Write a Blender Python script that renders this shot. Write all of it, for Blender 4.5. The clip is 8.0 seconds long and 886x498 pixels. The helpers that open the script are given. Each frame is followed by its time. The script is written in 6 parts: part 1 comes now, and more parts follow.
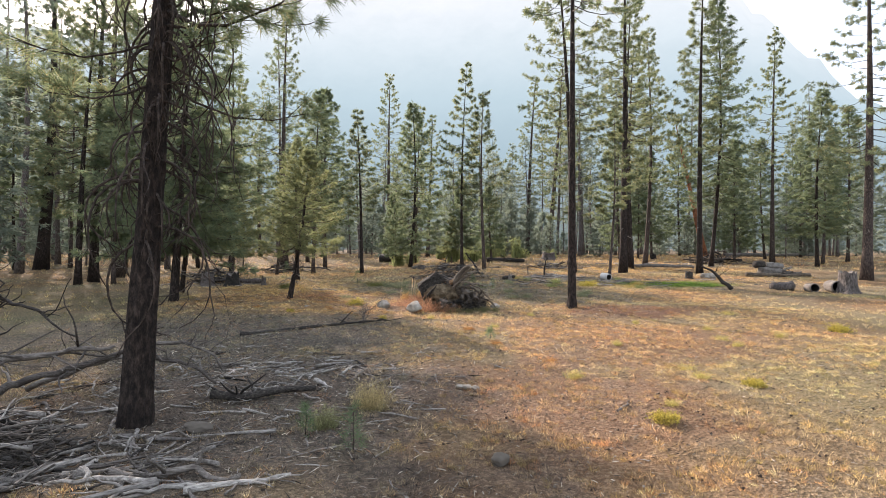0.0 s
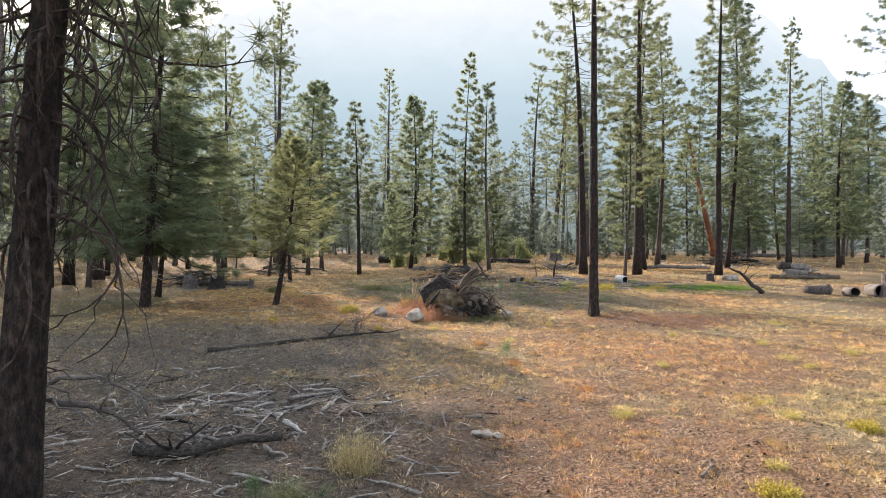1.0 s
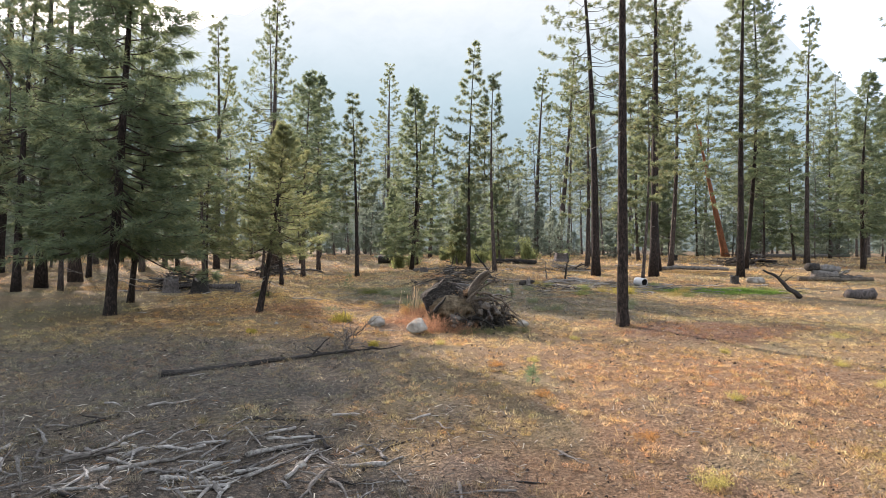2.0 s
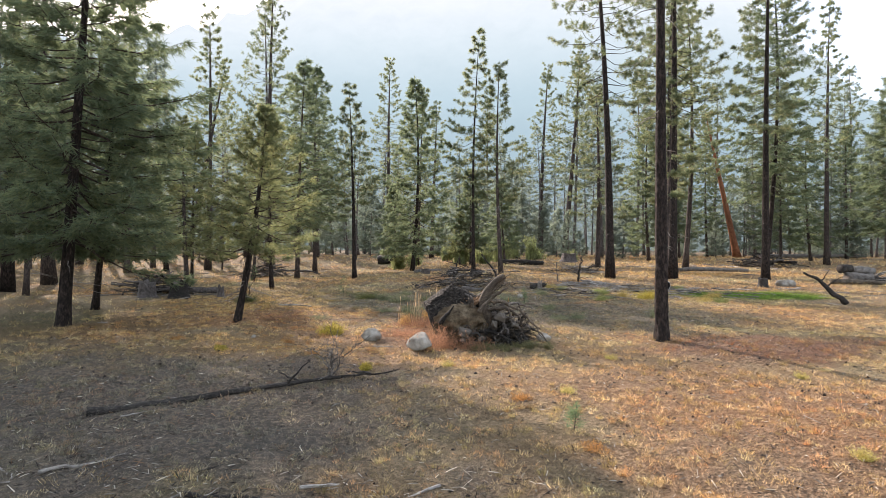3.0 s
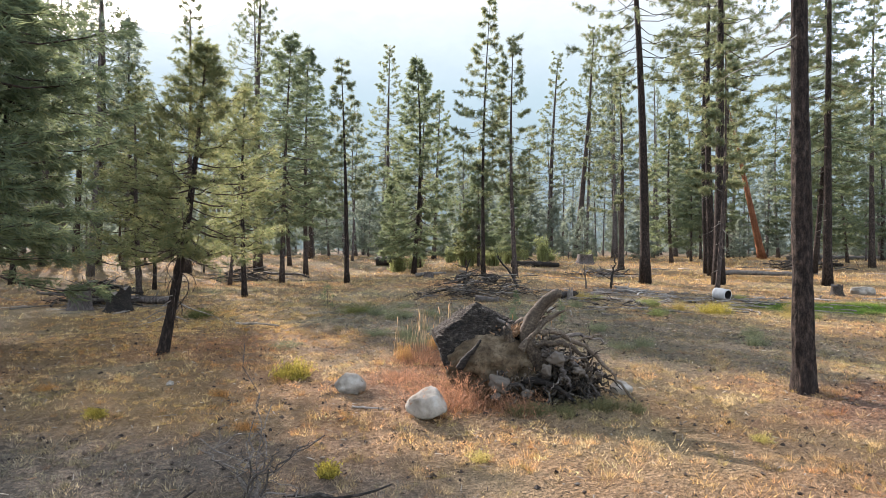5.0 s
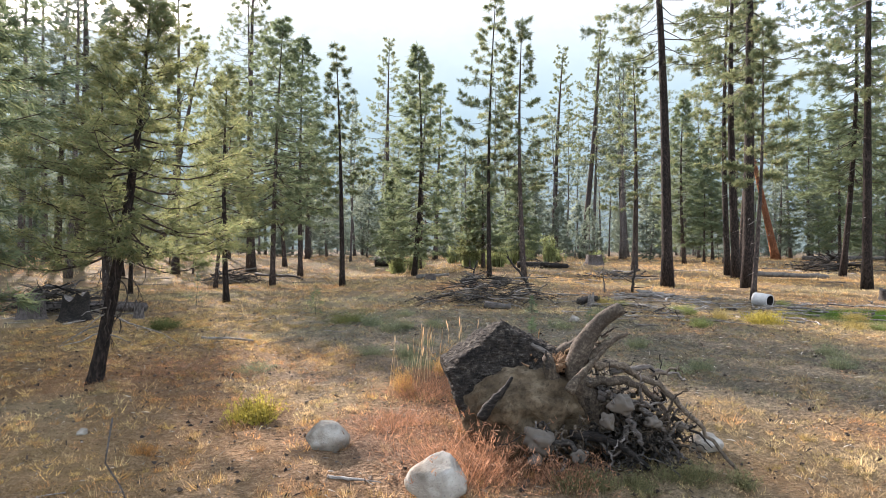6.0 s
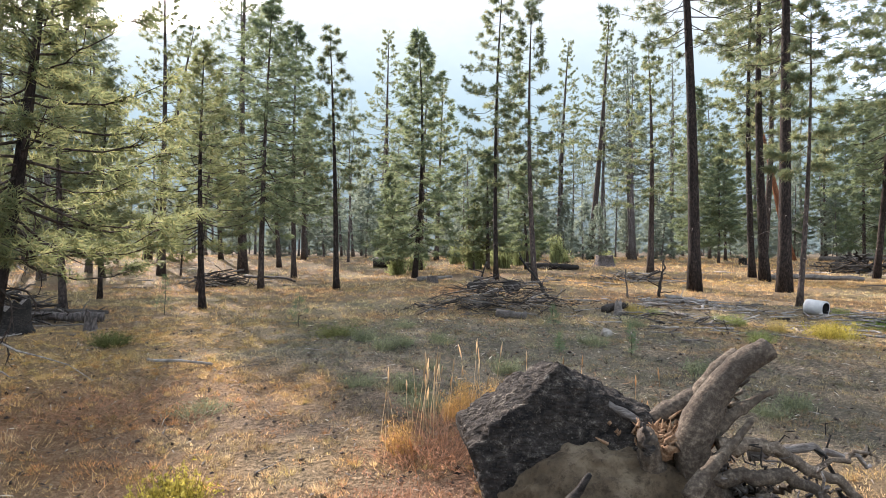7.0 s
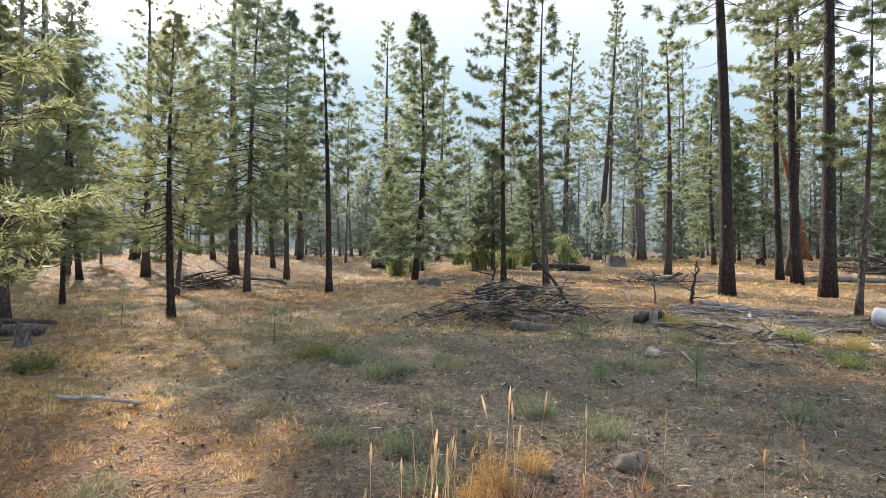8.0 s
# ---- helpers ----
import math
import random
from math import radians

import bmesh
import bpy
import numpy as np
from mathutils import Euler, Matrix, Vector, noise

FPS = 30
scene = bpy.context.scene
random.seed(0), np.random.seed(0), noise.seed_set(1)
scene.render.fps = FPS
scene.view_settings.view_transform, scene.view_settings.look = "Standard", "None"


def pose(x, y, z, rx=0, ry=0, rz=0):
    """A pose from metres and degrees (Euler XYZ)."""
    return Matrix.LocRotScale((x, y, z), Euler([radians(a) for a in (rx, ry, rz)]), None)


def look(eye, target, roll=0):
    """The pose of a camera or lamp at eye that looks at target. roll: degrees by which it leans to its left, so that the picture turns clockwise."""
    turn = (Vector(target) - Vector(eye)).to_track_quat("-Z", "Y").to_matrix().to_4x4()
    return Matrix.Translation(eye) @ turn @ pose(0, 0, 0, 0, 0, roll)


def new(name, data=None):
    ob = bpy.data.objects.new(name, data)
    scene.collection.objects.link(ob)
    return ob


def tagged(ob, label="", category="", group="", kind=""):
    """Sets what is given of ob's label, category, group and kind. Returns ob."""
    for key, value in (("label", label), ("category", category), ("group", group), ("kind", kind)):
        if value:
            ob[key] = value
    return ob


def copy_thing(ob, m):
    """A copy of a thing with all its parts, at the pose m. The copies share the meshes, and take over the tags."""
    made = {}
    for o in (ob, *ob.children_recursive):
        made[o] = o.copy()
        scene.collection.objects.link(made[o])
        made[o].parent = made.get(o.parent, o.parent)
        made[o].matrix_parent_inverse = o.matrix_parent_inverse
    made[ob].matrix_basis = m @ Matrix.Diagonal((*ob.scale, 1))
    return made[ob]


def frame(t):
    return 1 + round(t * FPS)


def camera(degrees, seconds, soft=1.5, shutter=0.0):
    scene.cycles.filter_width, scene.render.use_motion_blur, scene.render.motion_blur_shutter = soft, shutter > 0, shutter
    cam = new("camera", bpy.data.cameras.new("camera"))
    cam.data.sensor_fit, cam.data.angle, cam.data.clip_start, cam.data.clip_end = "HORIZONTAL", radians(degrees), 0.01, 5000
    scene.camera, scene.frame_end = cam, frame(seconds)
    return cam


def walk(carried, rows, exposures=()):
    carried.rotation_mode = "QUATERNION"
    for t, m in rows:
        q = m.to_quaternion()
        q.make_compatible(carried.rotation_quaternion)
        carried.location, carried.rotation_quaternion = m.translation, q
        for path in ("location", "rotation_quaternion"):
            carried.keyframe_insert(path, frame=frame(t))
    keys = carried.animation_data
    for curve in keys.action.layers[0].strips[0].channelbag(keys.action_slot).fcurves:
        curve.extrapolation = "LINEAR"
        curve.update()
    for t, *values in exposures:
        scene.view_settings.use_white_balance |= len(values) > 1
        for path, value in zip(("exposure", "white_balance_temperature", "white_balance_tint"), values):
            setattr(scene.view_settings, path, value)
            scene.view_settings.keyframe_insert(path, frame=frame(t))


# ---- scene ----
cam = camera(76.5, 8.0, soft=0.88)
METRES, EYE, TILT, LEAN, TURN = 16.0, 2.0, 0.0, 0.0, 0.0
ROWS = [
    (0.0, 0.0, 0.0, 0.0, -0.0, 0.93, -0.24),
    (0.5, -0.0035, 0.0634, 0.0009, 0.01, 0.94, -0.26),
    (1.0, -0.0071, 0.1258, 0.0017, 0.04, 0.96, -0.25),
    (1.5, -0.011, 0.1877, 0.0025, 0.08, 0.97, -0.25),
    (3.0, -0.0227, 0.3732, 0.0061, 0.18, 0.97, -0.27),
    (3.5, -0.0267, 0.4355, 0.007, 0.2, 0.97, -0.29),
    (4.0, -0.0307, 0.4976, 0.008, 0.22, 1.0, -0.3),
    (4.5, -0.0343, 0.56, 0.009, 0.25, 1.02, -0.31),
    (6.0, -0.0468, 0.7458, 0.0111, 0.28, 1.06, -0.33),
    (6.5, -0.0505, 0.8094, 0.0119, 0.29, 1.08, -0.35),
    (7.0, -0.0544, 0.8731, 0.0126, 0.31, 1.1, -0.34),
    (7.5, -0.0581, 0.9362, 0.0137, 0.33, 1.08, -0.33),
    (8.0, -0.0611, 0.998, 0.0148, 0.35, 1.08, -0.36),
]
EXPOSURES = [(0.0, 1.38, 6400, 16), (1.5, 1.44, 6400, 16), (3.5, 1.38, 6300, 15), (6.0, 1.66, 6200, 15), (8.0, 1.60, 6150, 15)]
walk(cam, [(t, pose(0, 0, EYE, TILT, LEAN, TURN) @ pose(METRES * x, METRES * y, METRES * z, 90 + pitch, roll, yaw)) for t, x, y, z, yaw, pitch, roll in ROWS], EXPOSURES)

# ---- world and sun ----
SUN_AZ, SUN_EL = 33.0, 27.5  # degrees to the left of +y, degrees up
world = bpy.data.worlds.new("sky")
scene.world = world
world.use_nodes = True
wn = world.node_tree
sky = wn.nodes.new("ShaderNodeTexSky")
sky.sky_type, sky.sun_disc = "NISHITA", False
sky.sun_elevation, sky.sun_rotation = radians(SUN_EL), radians(-SUN_AZ)
sky.air_density, sky.dust_density, sky.ozone_density = 1.0, 1.2, 0.6
veil = wn.nodes.new("ShaderNodeMix")  # smoke evens the sky out to white
veil.data_type = "RGBA"
veil.inputs[0].default_value, veil.inputs[7].default_value = 0.6, (4.0, 4.4, 4.8, 1)
wn.links.new(sky.outputs["Color"], veil.inputs[6])
wn.links.new(veil.outputs[2], wn.nodes["Background"].inputs["Color"])
wn.nodes["Background"].inputs["Strength"].default_value = 0.155

sun_data = bpy.data.lights.new("sun", "SUN")
sun_data.energy, sun_data.angle, sun_data.color = 4.7, radians(1.2), (1.0, 0.87, 0.75)
sun = new("sun", sun_data)
sun.matrix_world = look(
    (-100 * math.sin(radians(SUN_AZ)) * math.cos(radians(SUN_EL)), 100 * math.cos(radians(SUN_AZ)) * math.cos(radians(SUN_EL)), 100 * math.sin(radians(SUN_EL))),
    (0, 0, 0))


# ---- materials ----
class Shade:
    """A node material being wired."""

    def __init__(self, name, rough=0.8, spec=0.25):
        self.mat = bpy.data.materials.new(name)
        self.mat.use_nodes = True
        self.nt = self.mat.node_tree
        self.bsdf = self.nt.nodes["Principled BSDF"]
        self.out = self.nt.nodes["Material Output"]
        self.bsdf.inputs["Roughness"].default_value = rough
        self.bsdf.inputs["Specular IOR Level"].default_value = spec

    def node(self, kind, **values):
        n = self.nt.nodes.new(kind)
        for key, value in values.items():
            n.inputs[key.replace("_", " ")].default_value = value
        return n

    def link(self, a, b):
        self.nt.links.new(a, b)

    def coords(self, scale=(1, 1, 1), world=False):
        m = self.node("ShaderNodeMapping")
        m.inputs["Scale"].default_value = scale
        if world:
            self.link(self.node("ShaderNodeNewGeometry").outputs["Position"], m.inputs["Vector"])
        else:
            self.link(self.node("ShaderNodeTexCoord").outputs["Object"], m.inputs["Vector"])
        return m.outputs["Vector"]

    def noise(self, vector, scale, detail=5.0, rough=0.6):
        n = self.node("ShaderNodeTexNoise", Scale=scale, Detail=detail, Roughness=rough)
        self.link(vector, n.inputs["Vector"])
        return n.outputs["Fac"]

    def ramp(self, fac, stops):
        n = self.node("ShaderNodeValToRGB")
        e = n.color_ramp.elements
        while len(e) < len(stops):
            e.new(0.5)
        for el, (at, colour) in zip(e, stops):
            el.position, el.color = at, (*colour, 1)
        self.link(fac, n.inputs["Fac"])
        return n.outputs["Color"]

    def mix(self, fac, a, b):
        n = self.node("ShaderNodeMix")
        n.data_type = "RGBA"
        for value, at in ((fac, 0), (a, 6), (b, 7)):
            if isinstance(value, (int, float)):
                n.inputs[at].default_value = value
            elif isinstance(value, tuple):
                n.inputs[at].default_value = (*value, 1)
            else:
                self.link(value, n.inputs[at])
        return n.outputs[2]

    def attribute(self, name):
        n = self.node("ShaderNodeAttribute")
        n.attribute_name = name
        return n

    def island(self):
        return self.node("ShaderNodeNewGeometry").outputs["Random Per Island"]

    def piece(self):
        return self.node("ShaderNodeObjectInfo").outputs["Random"]

    def colour(self, socket):
        self.link(socket, self.bsdf.inputs["Base Color"])
        return self

    def bump(self, height, strength=0.5, distance=0.02):
        n = self.node("ShaderNodeBump", Strength=strength, Distance=distance)
        self.link(height, n.inputs["Height"])
        self.link(n.outputs["Normal"], self.bsdf.inputs["Normal"])
        return self

    def thin(self, socket, share, passes=1.0):
        """Lets light through from behind, as leaves and blades do."""
        t = self.node("ShaderNodeBsdfTranslucent")
        lit = self.node("ShaderNodeVectorMath")
        lit.operation = "SCALE"
        lit.inputs["Scale"].default_value = passes
        self.link(socket, lit.inputs[0])
        self.link(lit.outputs[0], t.inputs["Color"])
        m = self.node("ShaderNodeMixShader")
        m.inputs[0].default_value = share
        self.link(self.bsdf.outputs[0], m.inputs[1])
        self.link(t.outputs[0], m.inputs[2])
        self.link(m.outputs[0], self.out.inputs["Surface"])
        return self


def bark_material(name, furrow, plate, pale):
    s = Shade(name, 0.92, 0.15)
    v = s.coords((1, 1, 0.42))
    plates = s.noise(v, 19, 7, 0.7)
    base = s.ramp(plates, [(0.42, furrow), (0.52, plate), (0.66, pale)])
    stain = s.noise(s.coords((1, 1, 0.5)), 1.7, 3)
    base = s.mix(s.ramp(stain, [(0.45, (0, 0, 0)), (0.7, (0.7, 0.7, 0.7))]), base, furrow)
    fine = s.noise(s.coords((1, 1, 0.5)), 70, 4)
    s.colour(s.mix(0.25, base, s.ramp(fine, [(0.3, furrow), (0.8, pale)])))
    return s.bump(plates, 0.9, 0.05).mat


def wood_material(name, dark, mid, pale, along=(1, 8, 8), by_piece=True):
    s = Shade(name, 0.85, 0.2)
    grain = s.noise(s.coords(along), 9, 6, 0.7)
    base = s.ramp(grain, [(0.3, dark), (0.5, mid), (0.75, pale)])
    blotch = s.noise(s.coords(), 4.5, 3)
    base = s.mix(s.ramp(blotch, [(0.48, (0, 0, 0)), (0.72, (0.8, 0.8, 0.8))]), base, dark)
    vary = s.piece() if by_piece else s.island()
    tone = s.ramp(vary, [(0.0, (0.45, 0.43, 0.42)), (0.5, (0.85, 0.83, 0.8)), (1.0, (1.15, 1.12, 1.08))])
    n = s.node("ShaderNodeMix")
    n.data_type, n.blend_type = "RGBA", "MULTIPLY"
    n.inputs[0].default_value = 1.0
    s.link(base, n.inputs[6])
    s.link(tone, n.inputs[7])
    s.colour(n.outputs[2])
    return s.bump(grain, 0.6, 0.02).mat


def burnt_material():
    s = Shade("burnt_checked_wood", 0.9, 0.2)
    v = s.coords()
    a, b, c = s.noise(v, 3.2, 5), s.noise(s.coords((1.3, 1.6, 1.4)), 11, 9, 0.78), s.noise(v, 55, 5)
    base = s.ramp(b, [(0.40, (0.006, 0.005, 0.0045)), (0.50, (0.028, 0.023, 0.018)), (0.58, (0.075, 0.062, 0.048)), (0.66, (0.30, 0.265, 0.21))])
    base = s.mix(s.ramp(a, [(0.45, (0, 0, 0)), (0.62, (0.6, 0.6, 0.6))]), base, (0.034, 0.027, 0.021))
    s.colour(s.mix(s.ramp(c, [(0.6, (0, 0, 0)), (0.70, (0.5, 0.5, 0.5))]), base, (0.22, 0.19, 0.15)))
    blocks = s.node("ShaderNodeTexVoronoi", Scale=20.0)
    blocks.feature = "DISTANCE_TO_EDGE"
    s.link(s.coords((0.6, 1.3, 1.6)), blocks.inputs["Vector"])
    return s.bump(s.mix(0.45, s.mix(0.4, b, c), blocks.outputs["Distance"]), 1.0, 0.12).mat


def needle_material(name, stops, share=0.35):
    s = Shade(name, 0.55, 0.3)
    by_leaf = s.ramp(s.island(), stops)
    patch = s.noise(s.coords(), 1.1, 3)
    c = s.mix(s.ramp(patch, [(0.4, (0, 0, 0)), (0.75, (0.6, 0.6, 0.6))]), by_leaf, stops[0][1])
    s.colour(c)
    return s.thin(c, min(0.7, share + 0.18), 2.0).mat


BARK = bark_material("pine_bark", (0.008, 0.0065, 0.006), (0.030, 0.023, 0.019), (0.095, 0.068, 0.052))
# paler bark for some trees; on far trunks it stands for haze
BARK_PALE = bark_material("pale_pine_bark", (0.022, 0.018, 0.016), (0.075, 0.058, 0.048), (0.17, 0.125, 0.1))
BARK_RED = bark_material("orange_bark", (0.09, 0.03, 0.015), (0.30, 0.12, 0.055), (0.42, 0.2, 0.1))
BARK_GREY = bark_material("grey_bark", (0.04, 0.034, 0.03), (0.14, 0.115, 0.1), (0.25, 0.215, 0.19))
TWIG = bark_material("twig_bark", (0.02, 0.016, 0.013), (0.07, 0.05, 0.038), (0.14, 0.11, 0.09))
BLEACHED = wood_material("bleached_wood", (0.10, 0.088, 0.076), (0.36, 0.335, 0.30), (0.62, 0.59, 0.54))
GREYWOOD = wood_material("grey_wood", (0.05, 0.042, 0.036), (0.17, 0.15, 0.13), (0.36, 0.33, 0.3))
DARKHEAP = wood_material("dark_twigs", (0.018, 0.015, 0.013), (0.07, 0.06, 0.05), (0.22, 0.2, 0.17), (3, 3, 3), False)
GREYHEAP = wood_material("grey_twigs", (0.07, 0.06, 0.05), (0.28, 0.255, 0.225), (0.55, 0.52, 0.47), (3, 3, 3), False)
ROOTWOOD = wood_material("root_wood", (0.035, 0.026, 0.019), (0.105, 0.083, 0.06), (0.31, 0.26, 0.195), (4, 4, 4))
CHARRED = wood_material("charred_wood", (0.010, 0.009, 0.008), (0.038, 0.033, 0.028), (0.15, 0.13, 0.11), (2, 6, 6))
ROTTEN = wood_material("rotten_heartwood", (0.09, 0.05, 0.025), (0.28, 0.17, 0.095), (0.52, 0.38, 0.24), (5, 5, 5))
BURNT = burnt_material()
PINE = needle_material("pine_needles", [(0.0, (0.066, 0.084, 0.046)), (0.35, (0.098, 0.116, 0.058)), (0.8, (0.14, 0.152, 0.072)), (1.0, (0.21, 0.17, 0.085))], 0.5)
FIR = needle_material("fir_needles", [(0.0, (0.066, 0.086, 0.05)), (0.5, (0.10, 0.122, 0.064)), (1.0, (0.145, 0.16, 0.076))], 0.45)
YOUNG = needle_material("young_needles", [(0.0, (0.075, 0.09, 0.043)), (0.5, (0.118, 0.128, 0.056)), (1.0, (0.17, 0.16, 0.068))], 0.5)
# paler, bluer needles: haze put into the far wood's colour
FAR_HAZED = needle_material("far_hazed_needles", [(0.0, (0.095, 0.115, 0.088)), (0.6, (0.12, 0.142, 0.105)), (1.0, (0.15, 0.165, 0.115))], 0.5)


def haze_glow_material():
    """The farthest trees, with lit smoke haze added as a bluish glow."""
    s = Shade("haze_glow_woods", 0.9, 0.1)
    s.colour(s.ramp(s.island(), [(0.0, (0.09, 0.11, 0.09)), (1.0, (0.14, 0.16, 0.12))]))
    # emission in place of haze, on trunks and foliage alike
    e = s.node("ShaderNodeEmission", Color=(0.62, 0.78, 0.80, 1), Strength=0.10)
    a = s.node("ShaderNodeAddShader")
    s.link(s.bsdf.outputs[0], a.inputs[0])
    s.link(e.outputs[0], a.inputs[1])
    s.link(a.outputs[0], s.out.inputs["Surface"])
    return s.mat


def ground_material():
    s = Shade("forest_soil", 0.95, 0.1)
    v = s.coords(world=True)
    big, mid, fine, grit = s.noise(v, 0.35, 4), s.noise(v, 2.2, 6), s.noise(v, 17, 7, 0.75), s.noise(v, 75, 4, 0.7)
    soil = s.ramp(mid, [(0.3, (0.040, 0.034, 0.029)), (0.55, (0.085, 0.068, 0.055)), (0.75, (0.15, 0.12, 0.095))])
    litter = s.ramp(grit, [(0.35, (0.07, 0.05, 0.036)), (0.5, (0.27, 0.19, 0.125)), (0.68, (0.60, 0.49, 0.35))])
    base = s.mix(s.ramp(fine, [(0.46, (0, 0, 0)), (0.56, (1, 1, 1))]), soil, litter)
    tint = s.attribute("tint")
    base = s.mix(s.ramp(big, [(0.35, (0.45, 0.45, 0.45)), (0.65, (0.72, 0.72, 0.72))]), base, tint.outputs["Color"])
    base = s.mix(s.ramp(grit, [(0.36, (0.85, 0.85, 0.85)), (0.46, (0, 0, 0))]), base, (0.03, 0.025, 0.022))
    crumbs = s.node("ShaderNodeTexVoronoi", Scale=26.0)
    s.link(v, crumbs.inputs["Vector"])
    s.colour(base)
    return s.bump(s.mix(0.5, s.mix(0.5, fine, grit), crumbs.outputs["Distance"]), 1.0, 0.09).mat


def grass_material():
    s = Shade("dry_grass", 0.7, 0.2)
    tint = s.attribute("tint").outputs["Color"]
    n = s.node("ShaderNodeMix")
    n.data_type, n.blend_type = "RGBA", "MULTIPLY"
    n.inputs[0].default_value = 1.0
    s.link(tint, n.inputs[6])
    s.link(s.ramp(s.island(), [(0.0, (0.38, 0.35, 0.31)), (0.5, (0.95, 0.95, 0.95)), (1.0, (1.5, 1.46, 1.38))]), n.inputs[7])
    s.colour(n.outputs[2])
    return s.thin(n.outputs[2], 0.4).mat


def rock_material():
    s = Shade("pale_granite", 0.85, 0.25)
    v = s.coords()
    a, b = s.noise(v, 4, 6), s.noise(v, 60, 3)
    base = s.ramp(a, [(0.34, (0.13, 0.105, 0.078)), (0.52, (0.29, 0.26, 0.21)), (0.72, (0.46, 0.43, 0.37))])
    base = s.mix(s.ramp(b, [(0.6, (0, 0, 0)), (0.7, (0.6, 0.6, 0.6))]), base, (0.12, 0.105, 0.09))
    s.colour(base)
    return s.bump(s.mix(0.5, a, b), 0.6, 0.04).mat


def clay_material():
    s = Shade("dry_clay", 0.95, 0.1)
    v = s.coords()
    a, b = s.noise(v, 4, 7, 0.65), s.noise(v, 22, 8, 0.75)
    base = s.ramp(a, [(0.34, (0.055, 0.041, 0.025)), (0.5, (0.125, 0.093, 0.057)), (0.68, (0.24, 0.187, 0.12))])
    s.colour(s.mix(s.ramp(b, [(0.5, (0, 0, 0)), (0.64, (0.8, 0.8, 0.8))]), base, (0.05, 0.037, 0.024)))
    return s.bump(b, 0.9, 0.05).mat


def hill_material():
    """Far slope that glows: smoke haze painted in, so it hardly stands out against the sky."""
    s = Shade("haze_glow_hillside", 1.0, 0.0)
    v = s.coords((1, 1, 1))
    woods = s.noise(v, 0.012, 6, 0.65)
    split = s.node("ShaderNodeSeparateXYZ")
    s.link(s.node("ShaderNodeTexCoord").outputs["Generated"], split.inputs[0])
    # haze painted as emission, paler with height
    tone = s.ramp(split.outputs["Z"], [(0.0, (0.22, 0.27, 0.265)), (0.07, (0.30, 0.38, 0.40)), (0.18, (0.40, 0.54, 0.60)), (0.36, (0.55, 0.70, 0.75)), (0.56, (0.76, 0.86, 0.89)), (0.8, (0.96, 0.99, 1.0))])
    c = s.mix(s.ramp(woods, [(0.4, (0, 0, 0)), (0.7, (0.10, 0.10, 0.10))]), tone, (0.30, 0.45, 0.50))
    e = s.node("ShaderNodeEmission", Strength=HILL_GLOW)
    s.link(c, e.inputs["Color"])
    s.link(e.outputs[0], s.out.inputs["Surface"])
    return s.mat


def plain(name, colour, rough=0.8, metal=0.0):
    s = Shade(name, rough, 0.3)
    n = s.noise(s.coords(), 7, 5)
    s.colour(s.ramp(n, [(0.3, tuple(c * 0.7 for c in colour)), (0.7, colour)]))
    s.bsdf.inputs["Metallic"].default_value = metal
    return s.bump(n, 0.2, 0.01).mat


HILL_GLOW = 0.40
SOIL, GRASS, ROCK, CLAY, HILL = ground_material(), grass_material(), rock_material(), clay_material(), hill_material()
HAZE_GLOW = haze_glow_material()
DULL_ROCK = plain("dull_stone", (0.125, 0.105, 0.082), 0.9)
PIPE = plain("white_plastic", (0.45, 0.45, 0.43), 0.6)
# shade inside the pipe and hollow logs, put into the colour
HOLLOW_SHADE = plain("shaded_hollow", (0.02, 0.018, 0.016), 0.95)


# ---- mesh helpers ----
def smooth01(a, b, v):
    k = np.clip((np.asarray(v, float) - a) / (b - a), 0, 1)
    return k * k * (3 - 2 * k)


def lie(x, y):
    """Large form of the ground: a gentle rise ahead with a shallow hollow to the left."""
    x, y = np.asarray(x, float), np.asarray(y, float)
    z = 0.04 * np.clip(y, -60, 60) - 0.18 + np.clip(y - 60, 0, 300) * 0.02
    hollow = smooth01(1, -7, x) * (1 - smooth01(-16, -24, x))
    return z - hollow * 0.73 * np.clip((y - 22) / 28, 0, 1) * (1 - 0.85 * smooth01(55, 68, y))


WAVES = np.random.default_rng(7).uniform(-1, 1, (14, 4))


def ripple(x, y):
    """Small hummocks, the same wherever they are asked for."""
    total = np.zeros(np.broadcast(x, y).shape)
    for i, (a, b, c, d) in enumerate(WAVES):
        f = 0.9 + 0.55 * i
        total = total + np.sin(f * (a * x + b * y) * 1.6 + 9 * c) * (0.020 / (1 + 0.35 * i))
    return total


def gz(x, y):
    return lie(x, y) + ripple(np.asarray(x, float), np.asarray(y, float)) * (1 - smooth01(60, 90, y))


